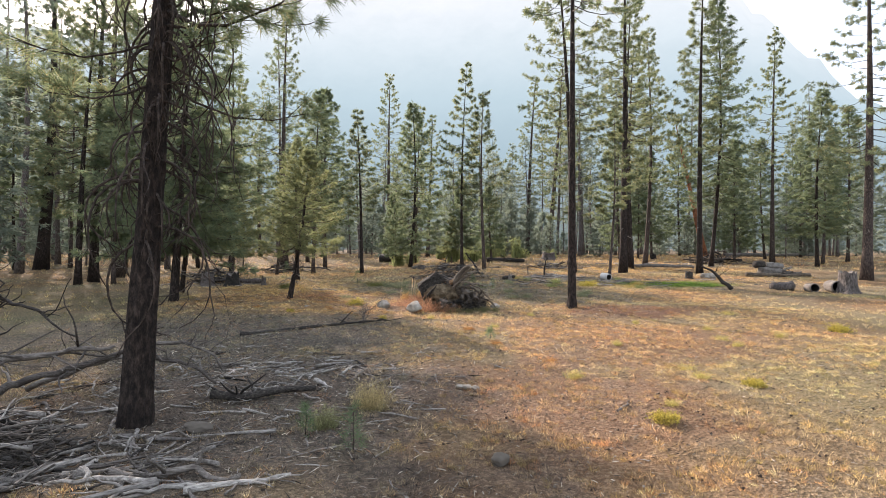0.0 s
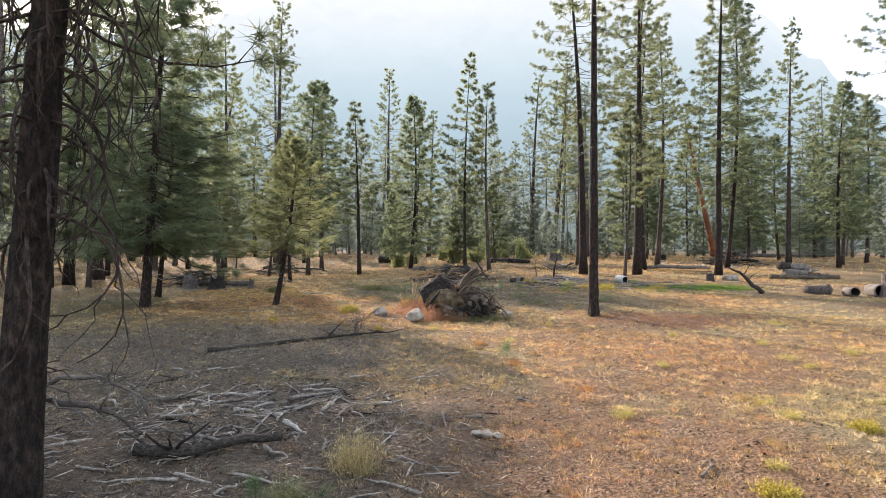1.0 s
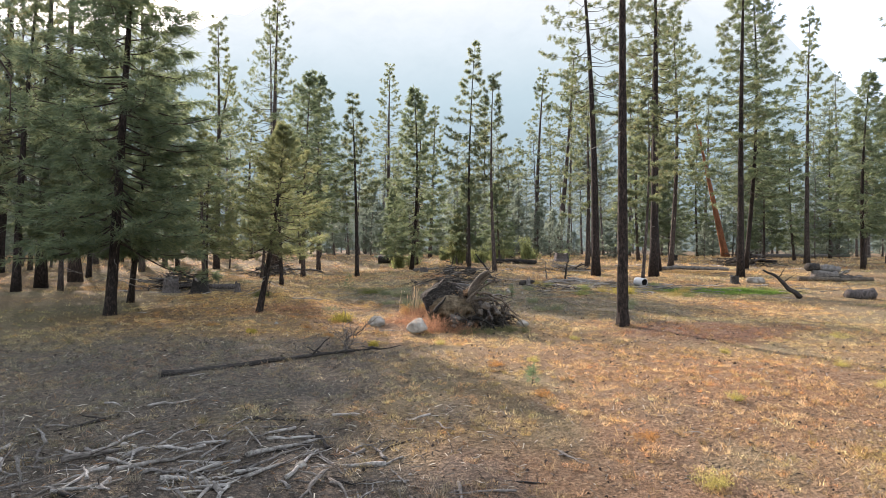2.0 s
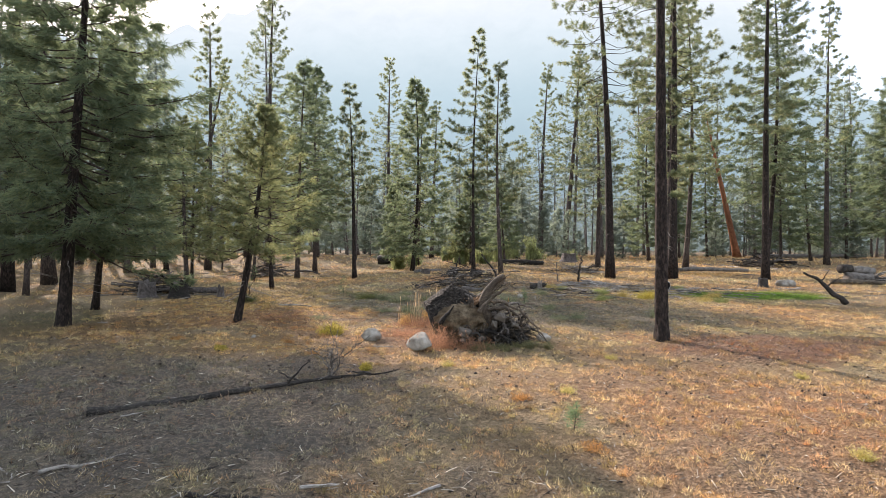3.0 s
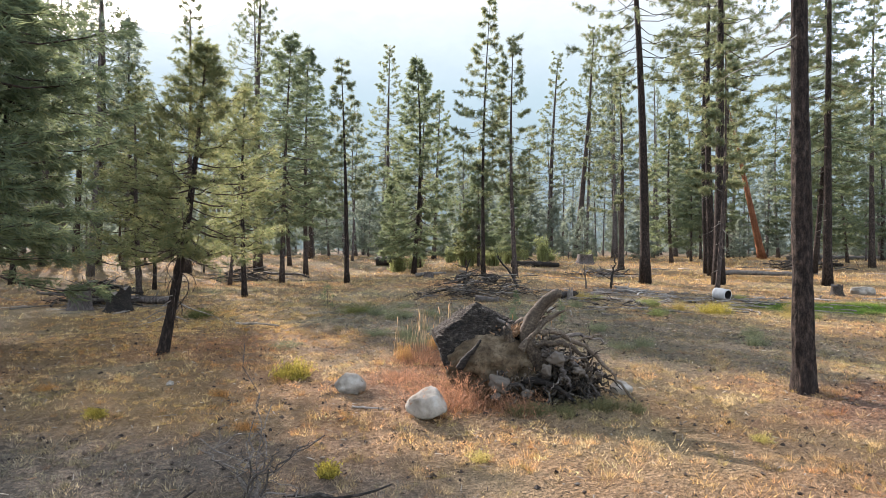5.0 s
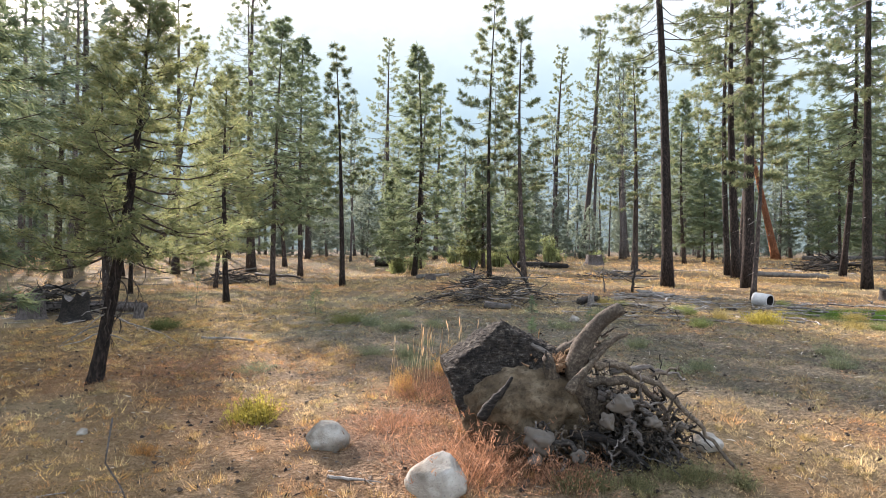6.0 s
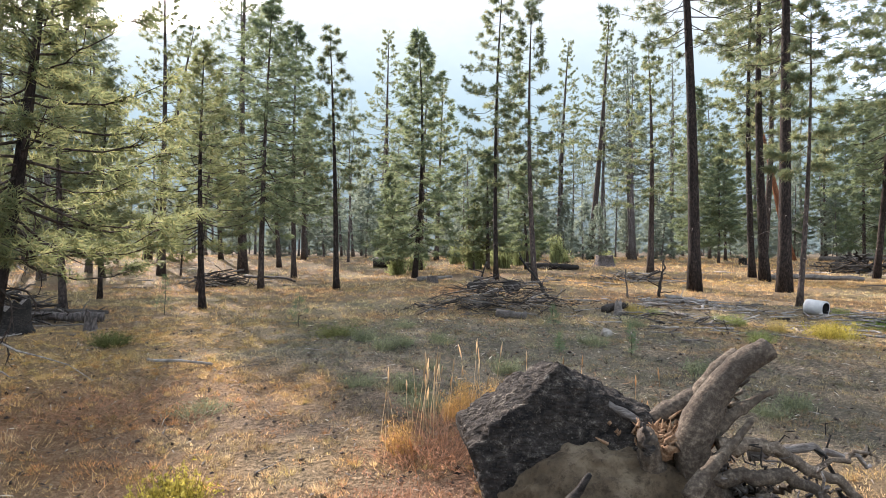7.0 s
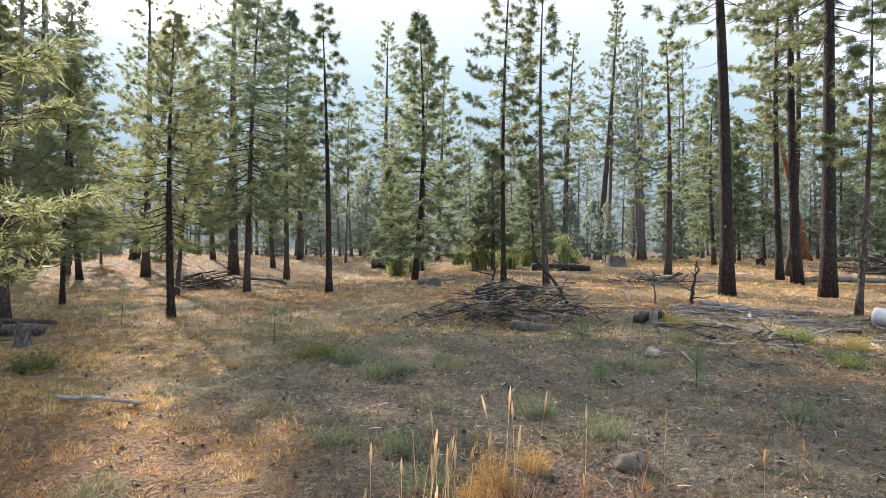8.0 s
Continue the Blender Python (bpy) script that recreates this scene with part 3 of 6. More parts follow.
SPECIES = {"pine": "tall ponderosa pine with tufted needles", "fir": "dark green fir with drooping limbs", "young": "young yellow-green pine with low limbs"}
TREES = [  # x, y, height, trunk width, foot of the crown, crown radius, kind, lean at the top
    (-17.5, 30.3, 20.0, 0.54, 0.30, 2.8, "pine", 0.0),
    (-16.1, 24.8, 13.0, 0.30, 0.28, 1.9, "pine", 0.5),
    (-16.9, 27.2, 17.0, 0.44, 0.30, 2.3, "pine", 0.2),
    (-15.0, 25.6, 9.0, 0.20, 0.25, 1.4, "fir", 0.0),
    (-24.6, 34.4, 21.0, 0.75, 0.30, 2.8, "pine", 0.3),
    (-25.3, 33.2, 12.0, 0.20, 0.28, 1.6, "fir", 0.0),
    (-24.0, 36.2, 13.0, 0.24, 0.28, 1.6, "pine", 0.0),
    (-12.3, 32.5, 7.5, 0.16, 0.25, 1.2, "young", 0.1),
    (-19.3, 34.1, 12.0, 0.26, 0.35, 1.4, "pine", 0.3),
    (-23.5, 46.5, 22.0, 0.70, 0.35, 2.6, "pine", 0.0),
    (-25.1, 47.0, 17.0, 0.47, 0.3, 2.0, "pine", 0.5),
    (-18.8, 43.2, 12.7, 0.30, 0.35, 1.9, "pine", -0.7),
    (-10.5, 28.1, 6.9, 0.20, 0.22, 1.5, "young", -0.2),
    (-23.7, 56.7, 18.0, 0.62, 0.5, 2.0, "pine", 3.4),
    (-7.6, 29.5, 7.6, 0.19, 0.25, 1.55, "young", -0.2),
    (-10.7, 36.2, 8.0, 0.18, 0.3, 1.2, "pine", 0.7),
    (-14.6, 51.9, 23.8, 0.62, 0.14, 3.3, "pine", 0.0),
    (-17.8, 47.3, 19.5, 0.45, 0.18, 2.3, "pine", 0.0),
    (-8.7, 37.7, 12.5, 0.26, 0.25, 2.4, "fir", 0.3),
    (-10.0, 47.7, 15.4, 0.32, 0.3, 2.3, "fir", 0.1),
    (-14.0, 58.2, 12.0, 0.38, 0.3, 1.4, "pine", -0.4),
    (-13.9, 65.3, 14.0, 0.45, 0.3, 1.5, "pine", 0.2),
    (-20.3, 62.4, 15.0, 0.42, 0.3, 1.5, "pine", 0.0),
    (-17.4, 48.9, 5.0, 0.13, 0.2, 0.8, "young", 0.0),
    (-23.8, 49.9, 14.0, 0.20, 0.3, 1.4, "pine", 0.0),
    (-22.9, 51.5, 6.4, 0.16, 0.2, 1.0, "young", 0.1),
    (-5.3, 36.7, 10.7, 0.25, 0.38, 1.25, "pine", -0.4),
    (-6.4, 67.3, 22.0, 0.54, 0.35, 2.4, "pine", -0.1),
    (-2.4, 41.3, 12.3, 0.28, 0.12, 1.95, "fir", 0.1),
    (-4.0, 47.3, 6.3, 0.17, 0.2, 0.9, "fir", -0.2),
    (-2.5, 50.1, 14.0, 0.27, 0.2, 1.8, "pine", 0.4),
    (-1.7, 61.6, 15.5, 0.43, 0.3, 2.0, "pine", 0.5),
    (1.3, 38.3, 14.1, 0.22, 0.4, 1.3, "pine", 0.3),
    (2.7, 36.6, 11.7, 0.25, 0.35, 1.4, "pine", -0.1),
    (1.5, 45.7, 6.9, 0.24, 0.2, 1.3, "fir", -0.1),
    (0.7, 45.7, 3.9, 0.12, 0.2, 0.8, "young", 0.1),
    (4.2, 48.7, 6.5, 0.20, 0.2, 1.2, "fir", -0.3),
    (12.0, 64.4, 22.5, 0.62, 0.4, 2.0, "pine", 1.7),
    (11.0, 73.0, 23.0, 0.66, 0.35, 2.4, "pine", 1.0),
    (9.8, 43.4, 12.1, 0.34, 0.3, 1.6, "pine", -0.1),
    (7.7, 33.4, 20.0, 0.42, 0.42, 2.1, "pine", -1.0),
    (10.6, 33.1, 20.0, 0.45, 0.4, 2.1, "pine", 0.0),
    (8.6, 29.1, 8.6, 0.16, 0.42, 0.75, "pine", 0.2),
    (12.6, 37.8, 18.0, 0.40, 0.4, 1.7, "pine", 0.0),
    (13.7, 40.8, 17.0, 0.32, 0.35, 1.7, "pine", 0.2),
    (15.5, 43.1, 18.0, 0.36, 0.35, 1.7, "pine", 0.2),
    (16.9, 53.6, 12.7, 0.30, 0.12, 1.7, "fir", 0.0),
    (19.4, 55.9, 9.0, 0.20, 0.3, 1.0, "fir", 0.0),
    (30.0, 64.4, 16.0, 0.72, 0.5, 1.8, "pine", -3.4),
    (15.2, 33.3, 19.0, 0.36, 0.38, 1.5, "pine", 0.2),
    (19.2, 40.3, 20.0, 0.30, 0.24, 2.3, "fir", 0.4),
    (28.0, 47.8, 19.8, 0.40, 0.4, 2.0, "pine", 0.3),
    (27.3, 41.0, 13.2, 0.29, 0.2, 1.8, "fir", 0.5),
    (30.6, 45.3, 10.0, 0.28, 0.3, 1.2, "pine", 0.0),
    (21.4, 28.4, 19.0, 0.51, 0.3, 2.0, "pine", 0.3),
    (26.2, 50.5, 11.0, 0.24, 0.14, 1.7, "fir", 0.1),
    (31.5, 55.0, 12.0, 0.26, 0.14, 1.9, "fir", -0.2),
    (34.2, 66.0, 14.0, 0.3, 0.2, 2.1, "fir", 0.1),
    (23.2, 62.5, 12.0, 0.26, 0.15, 1.8, "fir", 0.0),
    (38.3, 60.2, 13.0, 0.3, 0.16, 2.0, "fir", 0.2),
    (29.5, 70.0, 15.0, 0.3, 0.2, 2.2, "fir", 0.0),
    (36.0, 50.0, 14.0, 0.32, 0.2, 2.1, "fir", 0.0),
]


def build_trees():
    # the dark trunk passed first, its limbs mostly dead
    tree(-3.6, 6.6, 14.0, 0.33, 0.29, 2.3, "pine", (0.75, 0.1), 11, 0.9, "dark ponderosa trunk with drooping dead limbs beside slash", dead=0, near=True, bend=(0, 0), group="", fine=3.4)
    tree(-8.8, 18.4, 12.0, 0.26, 0.16, 2.5, "fir", (0.5, 0.2), 12, 1.3, "broad dark green fir with a full crown", near=True, bend=(0, 0), group="", fine=1.6, lush=1.75)
    tree(-9.9, 21.3, 7.0, 0.19, 0.25, 1.6, "fir", (0.6, 0.0), 13, 1.1, "slender leaning fir under a larger neighbour", group="", fine=1.4, lush=1.3)
    tree(-5.2, 19.05, 5.15, 0.17, 0.33, 1.28, "young", (0.62, 0.1), 14, 1.35, "leaning young pine lit yellow-green", near=True, bend=(0.10, 0), group="", fine=2.4)
    tree(3.92, 17.1, 15.0, 0.25, 0.60, 1.8, "pine", (0.1, 0.3), 15, 1.0, "straight ponderosa with dark furrowed bark and a high crown", dead=12, near=True, bend=(0, 0), group="")
    for i, (x, y, H, d, foot, R, style, lean) in enumerate(TREES):
        red = (x, y) == (30.0, 64.4)
        near = y < 38.5 and -12 < x < 17
        rng = np.random.default_rng(200 + i)
        # trunks beyond 44 m take the paler bark as painted haze
        tree(x, y, H, d, foot, R, style, (lean, rng.normal(0, 0.2)), 40 + i, 1.0 if near else 0.8,
             "leaning ponderosa with bright orange bark" if red else SPECIES[style], BARK_RED if red else (BARK_PALE if y > 44 or i % 3 == 0 else None),
             dead=14 if style == "pine" else 5, bend=(0, 0) if abs(lean) > 2 else None, lush=1.15 if style == "fir" or H > 19 else 1.0, fine=1.7 if y < 34.5 else (1.2 if y < 44 else 1.0))


build_trees()


# ---- the wood behind the clearing ----
def build_wood():
    rng = np.random.default_rng(99)
    protos = []
    spec = [("pine", 15, 0.26, 0.32, 1.9), ("pine", 19, 0.36, 0.40, 2.1), ("pine", 12, 0.2, 0.30, 1.4), ("fir", 11, 0.22, 0.14, 1.7), ("fir", 15, 0.3, 0.2, 1.9),
            ("pine", 17, 0.3, 0.36, 2.0), ("fir", 8, 0.16, 0.12, 1.3), ("pine", 21, 0.42, 0.42, 2.4), ("fir", 5, 0.11, 0.1, 1.1)]
    spots = []
    taken = [(t[0], t[1]) for t in TREES] + [(-8.8, 18.4), (-9.9, 21.3)]
    tries = 0
    while len(spots) < 310 and tries < 20000:
        tries += 1
        y = rng.uniform(26, 105) if rng.random() < 0.3 else rng.uniform(56, 105)
        x = rng.uniform(-0.95 * y - 10, 1.0 * y + 10)
        clear = -21 - 0.1 * (y - 26) < x < 31 if y < 50 else (-14 < x < 26 and y < 62)
        if len(spots) < 36:  # the close wood to the left
            y = rng.uniform(20, 62)
            x = rng.uniform(-0.85 * y - 6, -17.5 - 0.12 * (y - 26))
        elif clear or (y < 36 and x > 0):
            continue
        if min((x - a) ** 2 + (y - b) ** 2 for a, b in taken) < 5.0:
            continue
        spots.append((x, y))
        taken.append((x, y))
    for i, (x, y) in enumerate(spots):
        k = i % len(spec) if y > 62 or abs(x) > 22 else rng.integers(0, len(spec))
        style, H, d, foot, R = spec[k]
        if i < len(spec):
            style, H, d, foot, R = spec[i]
            # grey bark and pale needles paint haze onto the far wood
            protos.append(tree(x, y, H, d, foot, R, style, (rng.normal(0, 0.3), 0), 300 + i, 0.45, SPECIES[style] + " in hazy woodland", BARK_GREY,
                               leaf=FAR_HAZED, dead=6, group="trees of the far wood"))
            continue
        s = rng.uniform(0.72, 1.12)
        m = pose(x, y, float(gz(x, y)) - 0.08, rng.normal(0, 1.3), rng.normal(0, 1.3), rng.uniform(0, 360)) @ Matrix.Diagonal((s, s, s * rng.uniform(0.9, 1.1), 1))
        copy_thing(protos[k], m)
    for i in range(110):  # young growth under the tall trunks
        y = rng.uniform(58, 125)
        x = rng.uniform(-0.9 * y, 0.95 * y)
        s = rng.uniform(0.45, 1.0)
        copy_thing(protos[8 if i % 3 else 6], pose(x, y, float(gz(x, y)) - 0.08, 0, 0, rng.uniform(0, 360)) @ Matrix.Diagonal((s * 1.15, s * 1.15, s, 1)))


def build_far_woods():
    """Rows of trees too far to count, closing the view between the trunks."""
    rng = np.random.default_rng(5)
    g, leaf = Geo(), Geo()
    for i in range(1000):
        y = rng.uniform(150, 300)
        x = rng.uniform(-1.0, 1.05) * y
        H = rng.uniform(7, 18)
        z = float(lie(x, y)) - 0.3
        g.tube(np.array([(x, y, z), (x + rng.normal(0, 0.2), y, z + H)]), [0.2, 0.04], 4)
        n = 28
        f = rng.uniform(0, 1, n) ** 0.9
        R = rng.uniform(1.5, 2.5) * (1 - f) ** 0.7 + 0.15
        a = rng.uniform(0, 6.3, n)
        P = np.stack([x + R * 0.5 * np.cos(a), y + R * 0.5 * np.sin(a), z + H * (0.08 + 0.92 * f)], -1)
        D = np.stack([np.cos(a), np.sin(a), np.full(n, 0.1)], -1)
        v, f3 = needles(P, D, 5, 1.1, 0.42, 0.5, rng)
        leaf.add(v, f3=f3)
    ob = base("far_woods", 0, 200, "distant grey-green conifer wood with smoke haze added as glow", "wood", z=0.0)
    ob.matrix_world = Matrix.Identity(4)
    ob["kind"] = "stuff"
    tagged(piece("far_trunk", g, HAZE_GLOW, ob), kind="stuff")
    tagged(piece("far_foliage", leaf, HAZE_GLOW, ob, smooth=False), kind="stuff")


build_wood()
build_far_woods()


# ---- the upturned root plate and its stones ----
def build_root_wad():
    rng = np.random.default_rng(21)
    ob = base("uprooted_stump", 0.35, 17.2, "uprooted charred stump with clay-caked root plate and tangled roots", "tree stump")
    x0, y0, z0 = ob.matrix_world.translation

    def at(x, y, z):
        return np.array([x - x0, y - y0, z - z0])

    # the burnt stub of the trunk: a broken block with a ridge along its top
    def faceted(centre, planes, bend, seed, checks):
        bm = bmesh.new()
        bmesh.ops.create_icosphere(bm, subdivisions=6, radius=1.0)
        o = Vector((seed * 3.1, seed * 1.7, seed * 2.3))
        for q in bm.verts:
            d = q.co.normalized()
            r = sum((max(d.dot(n), 0.02) / h) ** bend for n, h in planes) ** (-1.0 / bend)
            e = d * r
            r *= 1 + 0.04 * noise.noise(e * 3.2 + o) + 0.035 * noise.noise(e * 8 + o) + 0.012 * noise.noise(e * 42 + o)
            f = Vector((e.x * 1.1 + e.z * 0.7, e.y * 2.2, e.z * 1.3 - e.x * 0.8)) * 6.5 + o
            near_two = noise.voronoi(f + noise.noise_vector(f) * 0.35)[0]
            r -= checks * max(0.0, 0.16 - (near_two[1] - near_two[0])) / 0.16 * 0.6 * r
            r -= checks * 0.35 * r * noise.cell(f * 0.7)
            q.co = d * r
        bm.verts.index_update()
        v, f = np.array([q.co[:] for q in bm.verts]), np.array([[q.index for q in t.verts] for t in bm.faces])
        bm.free()
        return Geo().add(v + at(*centre), f3=f)

    heart = Vector((-0.18, 17.36, 0.92))

    def through_point(normal, point):
        n = Vector(normal).normalized()
        return n, max(0.05, n.dot(Vector(point) - heart))

    planes = [through_point((-0.60, -0.1, 0.80), (-0.45, 17.3, 1.40)), through_point((0.46, 0.0, 0.89), (-0.20, 17.35, 1.58)), through_point((-0.93, -0.1, -0.32), (-0.73, 17.3, 1.10)),
              through_point((-0.15, -0.88, 0.42), (-0.2, 17.02, 1.1)), through_point((0.1, -0.98, -0.1), (0.0, 16.98, 0.8)), through_point((0, 0.95, 0.2), (0, 17.75, 1.0)), through_point((1, 0, 0), (0.42, 17.2, 0.9)), through_point((0, 0, -1), (0, 17.3, 0.34))]
    log = faceted(heart, planes, 60, 1, 0.06)
    piece("trunk_stub", log, BURNT, ob, "blackened checked wood of the burnt stub")
    a, b = at(-0.27, 17.36, 1.52), at(0.16, 17.12, 1.30)
    for i in range(7):  # split slabs standing proud along the ridge
        g = Geo()
        s = rng.uniform(0.0, 0.75)
        p = a + (b - a) * s + rng.normal(0, 0.025, 3)
        g.tube(wander(p, p + (b - a) * rng.uniform(0.3, 0.6) + rng.normal(0, 0.03, 3), 5, rng, 0.08), [0.012, 0.026, 0.03, 0.022, 0.006], 5, rough=0.15, rng=rng)
        piece("splinter", g, CHARRED if i % 3 else GREYWOOD, ob)
    # clay that the roots tore up: one crumbling lump with hollows in it
    bm = bmesh.new()
    bmesh.ops.create_icosphere(bm, subdivisions=6, radius=1.0)
    pits = ((-0.15, -0.9, 0.12, 0.15), (0.55, -0.75, 0.02, 0.22), (0.62, -0.7, -0.4, 0.30), (-0.1, -0.85, -0.55, 0.2), (-0.62, -0.75, -0.1, 0.12))
    for q in bm.verts:
        d = q.co.normalized()
        e = d + Vector((4.1, 7.7, 2.3))
        r = 0.98 + 0.17 * noise.noise(e * 1.6) + 0.09 * noise.noise(e * 3.6) + 0.05 * noise.noise(e * 8.5) + 0.02 * noise.noise(e * 19) + 0.012 * noise.noise(e * 40)
        for px, py, pz, w in pits:
            gap = (d - Vector((px, py, pz)).normalized()).length
            r -= 0.36 * math.exp(-(gap / w) ** 2)
        q.co = Vector((d.x * 0.64, d.y * 0.36, d.z * 0.46)) * r
    bm.verts.index_update()
    v, f = np.array([q.co[:] for q in bm.verts]), np.array([[q.index for q in t.verts] for t in bm.faces])
    bm.free()
    piece("root_plate", Geo().add(v + at(0.06, 16.98, 0.77), f3=f), CLAY, ob, "dry crumbling brown clay")
    shards = Geo()
    for i in range(150):
        p = at(0.26 + rng.normal(0, 0.09), 16.96 + rng.normal(0, 0.07), 1.26 + rng.normal(0, 0.03))
        w = np.array([rng.normal(0.3, 0.6), rng.normal(0, 0.6), abs(rng.normal(0.3, 0.4))])
        w /= np.linalg.norm(w)
        shards.tube(wander(p, p + w * rng.uniform(0.03, 0.10), 4, rng, 0.08), [0.010, 0.009, 0.006, 0.002], 4, rough=0.15, rng=rng)
    tagged(piece("broken_heartwood", shards, ROTTEN, ob, "splintered orange heartwood"), kind="stuff")

    def root(points, r0, r1, material=ROOTWOOD, sides=7, label=""):
        pts = np.array([at(*p) for p in points])
        t = np.linspace(0, 1, len(pts))
        u = np.linspace(0, 1, len(pts) * 4)
        pts = np.stack([np.interp(u, t, pts[:, c]) for c in range(3)], -1)
        for _ in range(7):
            pts[1:-1] = (pts[:-2] + 2 * pts[1:-1] + pts[2:]) / 4
        pts[1:-1] += rng.normal(0, 0.014 if r0 < 0.045 else 0.003, (len(pts) - 2, 3))
        g = Geo().tube(pts, (r0 + (r1 - r0) * u) * (1 + 0.06 * np.sin(u * 17 + r0 * 90)), sides, rough=0.035, rng=rng)
        return piece("root", g, material, ob, label)

    # the great root that stands up like an arm, and its neighbours
    root([(0.62, 16.86, 0.72), (0.52, 16.84, 0.92), (0.42, 16.84, 1.10), (0.36, 16.85, 1.26), (0.44, 16.86, 1.42), (0.53, 16.87, 1.56), (0.64, 16.88, 1.68), (0.79, 16.88, 1.755)], 0.118, 0.056, sides=18, label="thick bleached root rising like an arm")
    root([(0.42, 17.05, 1.22), (0.55, 17.12, 1.42), (0.63, 17.16, 1.55), (0.80, 17.2, 1.67)], 0.07, 0.05, sides=12)
    root([(0.12, 17.1, 1.2), (0.32, 17.12, 1.34), (0.54, 17.16, 1.43)], 0.05, 0.062, sides=10)
    root([(0.20, 16.86, 1.10), (0.17, 16.82, 1.20), (0.14, 16.80, 1.30), (0.13, 16.80, 1.35)], 0.072, 0.04, ROOTWOOD, 12, "short broken root with torn orange wood")
    root([(0.16, 16.78, 1.24), (0.12, 16.77, 1.32), (0.11, 16.77, 1.40)], 0.028, 0.006, CHARRED, 7)
    root([(0.23, 16.80, 1.22), (0.24, 16.79, 1.28), (0.25, 16.79, 1.32)], 0.03, 0.012, ROTTEN, 7)
    root([(0.28, 16.64, 1.08), (0.36, 16.66, 1.19), (0.47, 16.68, 1.29), (0.61, 16.7, 1.44)], 0.05, 0.012, sides=9)
    root([(0.48, 16.9, 1.30), (0.62, 16.94, 1.40), (0.74, 16.95, 1.46), (0.87, 16.95, 1.53)], 0.05, 0.012, sides=9, label="grey pointed root")
    root([(0.52, 16.92, 1.34), (0.62, 16.96, 1.44), (0.71, 16.98, 1.52)], 0.03, 0.008)
    root([(0.56, 17.0, 1.42), (0.68, 17.02, 1.52), (0.82, 17.05, 1.57)], 0.014, 0.006)
    root([(-0.44, 16.66, 0.86), (-0.36, 16.64, 0.99), (-0.26, 16.63, 1.09), (-0.19, 16.63, 1.20)], 0.05, 0.012, CHARRED, 9)
    root([(0.50, 16.82, 1.28), (0.70, 16.8, 1.28), (0.87, 16.8, 1.21), (1.11, 16.78, 1.09), (1.28, 16.7, 0.92), (1.45, 16.6, 0.7), (1.6, 16.5, 0.5)], 0.040, 0.012, sides=9)
    root([(0.46, 16.78, 1.12), (0.66, 16.74, 1.17), (0.9, 16.74, 1.12), (1.02, 16.72, 1.03), (1.1, 16.66, 0.92), (1.12, 16.6, 0.76)], 0.042, 0.012, sides=9)
    root([(0.55, 16.74, 1.02), (0.76, 16.66, 1.02), (0.98, 16.66, 0.9), (1.12, 16.62, 0.68), (1.2, 16.58, 0.5)], 0.034, 0.012, GREYWOOD, 8)
    root([(0.7, 16.9, 1.2), (1.0, 16.95, 1.24), (1.22, 16.98, 1.2), (1.4, 17.0, 1.12)], 0.03, 0.01, GREYWOOD, 8)
    root([(1.0, 16.85, 1.14), (1.16, 16.85, 1.23), (1.28, 16.86, 1.25), (1.34, 16.86, 1.19)], 0.016, 0.006)
    root([(0.3, 16.66, 0.72), (0.5, 16.56, 0.74), (0.72, 16.54, 0.66), (0.9, 16.5, 0.5)], 0.045, 0.02, CHARRED, 8)
    root([(-0.05, 16.62, 0.6), (0.12, 16.54, 0.72), (0.3, 16.5, 0.68), (0.45, 16.48, 0.5)], 0.035, 0.014, CHARRED, 7)
    root([(0.74, 16.56, 0.92), (0.79, 16.52, 0.84), (0.84, 16.49, 0.70)], 0.026, 0.02, GREYWOOD, 8, "grey broken root")
    for i in range(290):  # the thinner tangle, curling down to the ground
        u, w = rng.random(), rng.random()
        p = np.array((0.42 + 0.75 * u, 16.66 + 0.5 * rng.random(), 0.5 + (0.68 - 0.34 * u) * w))
        way = np.array((rng.normal(0.28, 0.5), rng.normal(-0.1, 0.35), rng.normal(-0.1, 0.45)))
        ln = rng.uniform(0.18, 0.55)
        pts = [p]
        for k in range(4):
            way = way / np.linalg.norm(way) + rng.normal(0, 0.34, 3) + np.array((0, 0, -0.16))
            q = pts[-1] + way / np.linalg.norm(way) * ln / 4
            q[0], q[2] = min(q[0], 1.62), max(0.47, q[2])
            pts.append(q)
        root([tuple(q) for q in pts], rng.uniform(0.006, 0.024), 0.004, (ROOTWOOD, GREYWOOD, CHARRED, CHARRED)[i % 4], 5)
    for i in range(70):  # torn rootlets hanging below the clay
        p = (rng.uniform(-0.1, 0.9), 16.62 + rng.uniform(-0.06, 0.05), rng.uniform(0.5, 0.85))
        far = (p[0] + rng.normal(0.0, 0.14), p[1] - rng.uniform(0.02, 0.14), max(0.47, p[2] - rng.uniform(0.0, 0.3)))
        mid = tuple((u + w) / 2 + rng.normal(0, 0.05) for u, w in zip(p, far))
        root([p, mid, far], rng.uniform(0.005, 0.018), 0.003, (ROOTWOOD, GREYWOOD, CHARRED)[i % 3], 5)
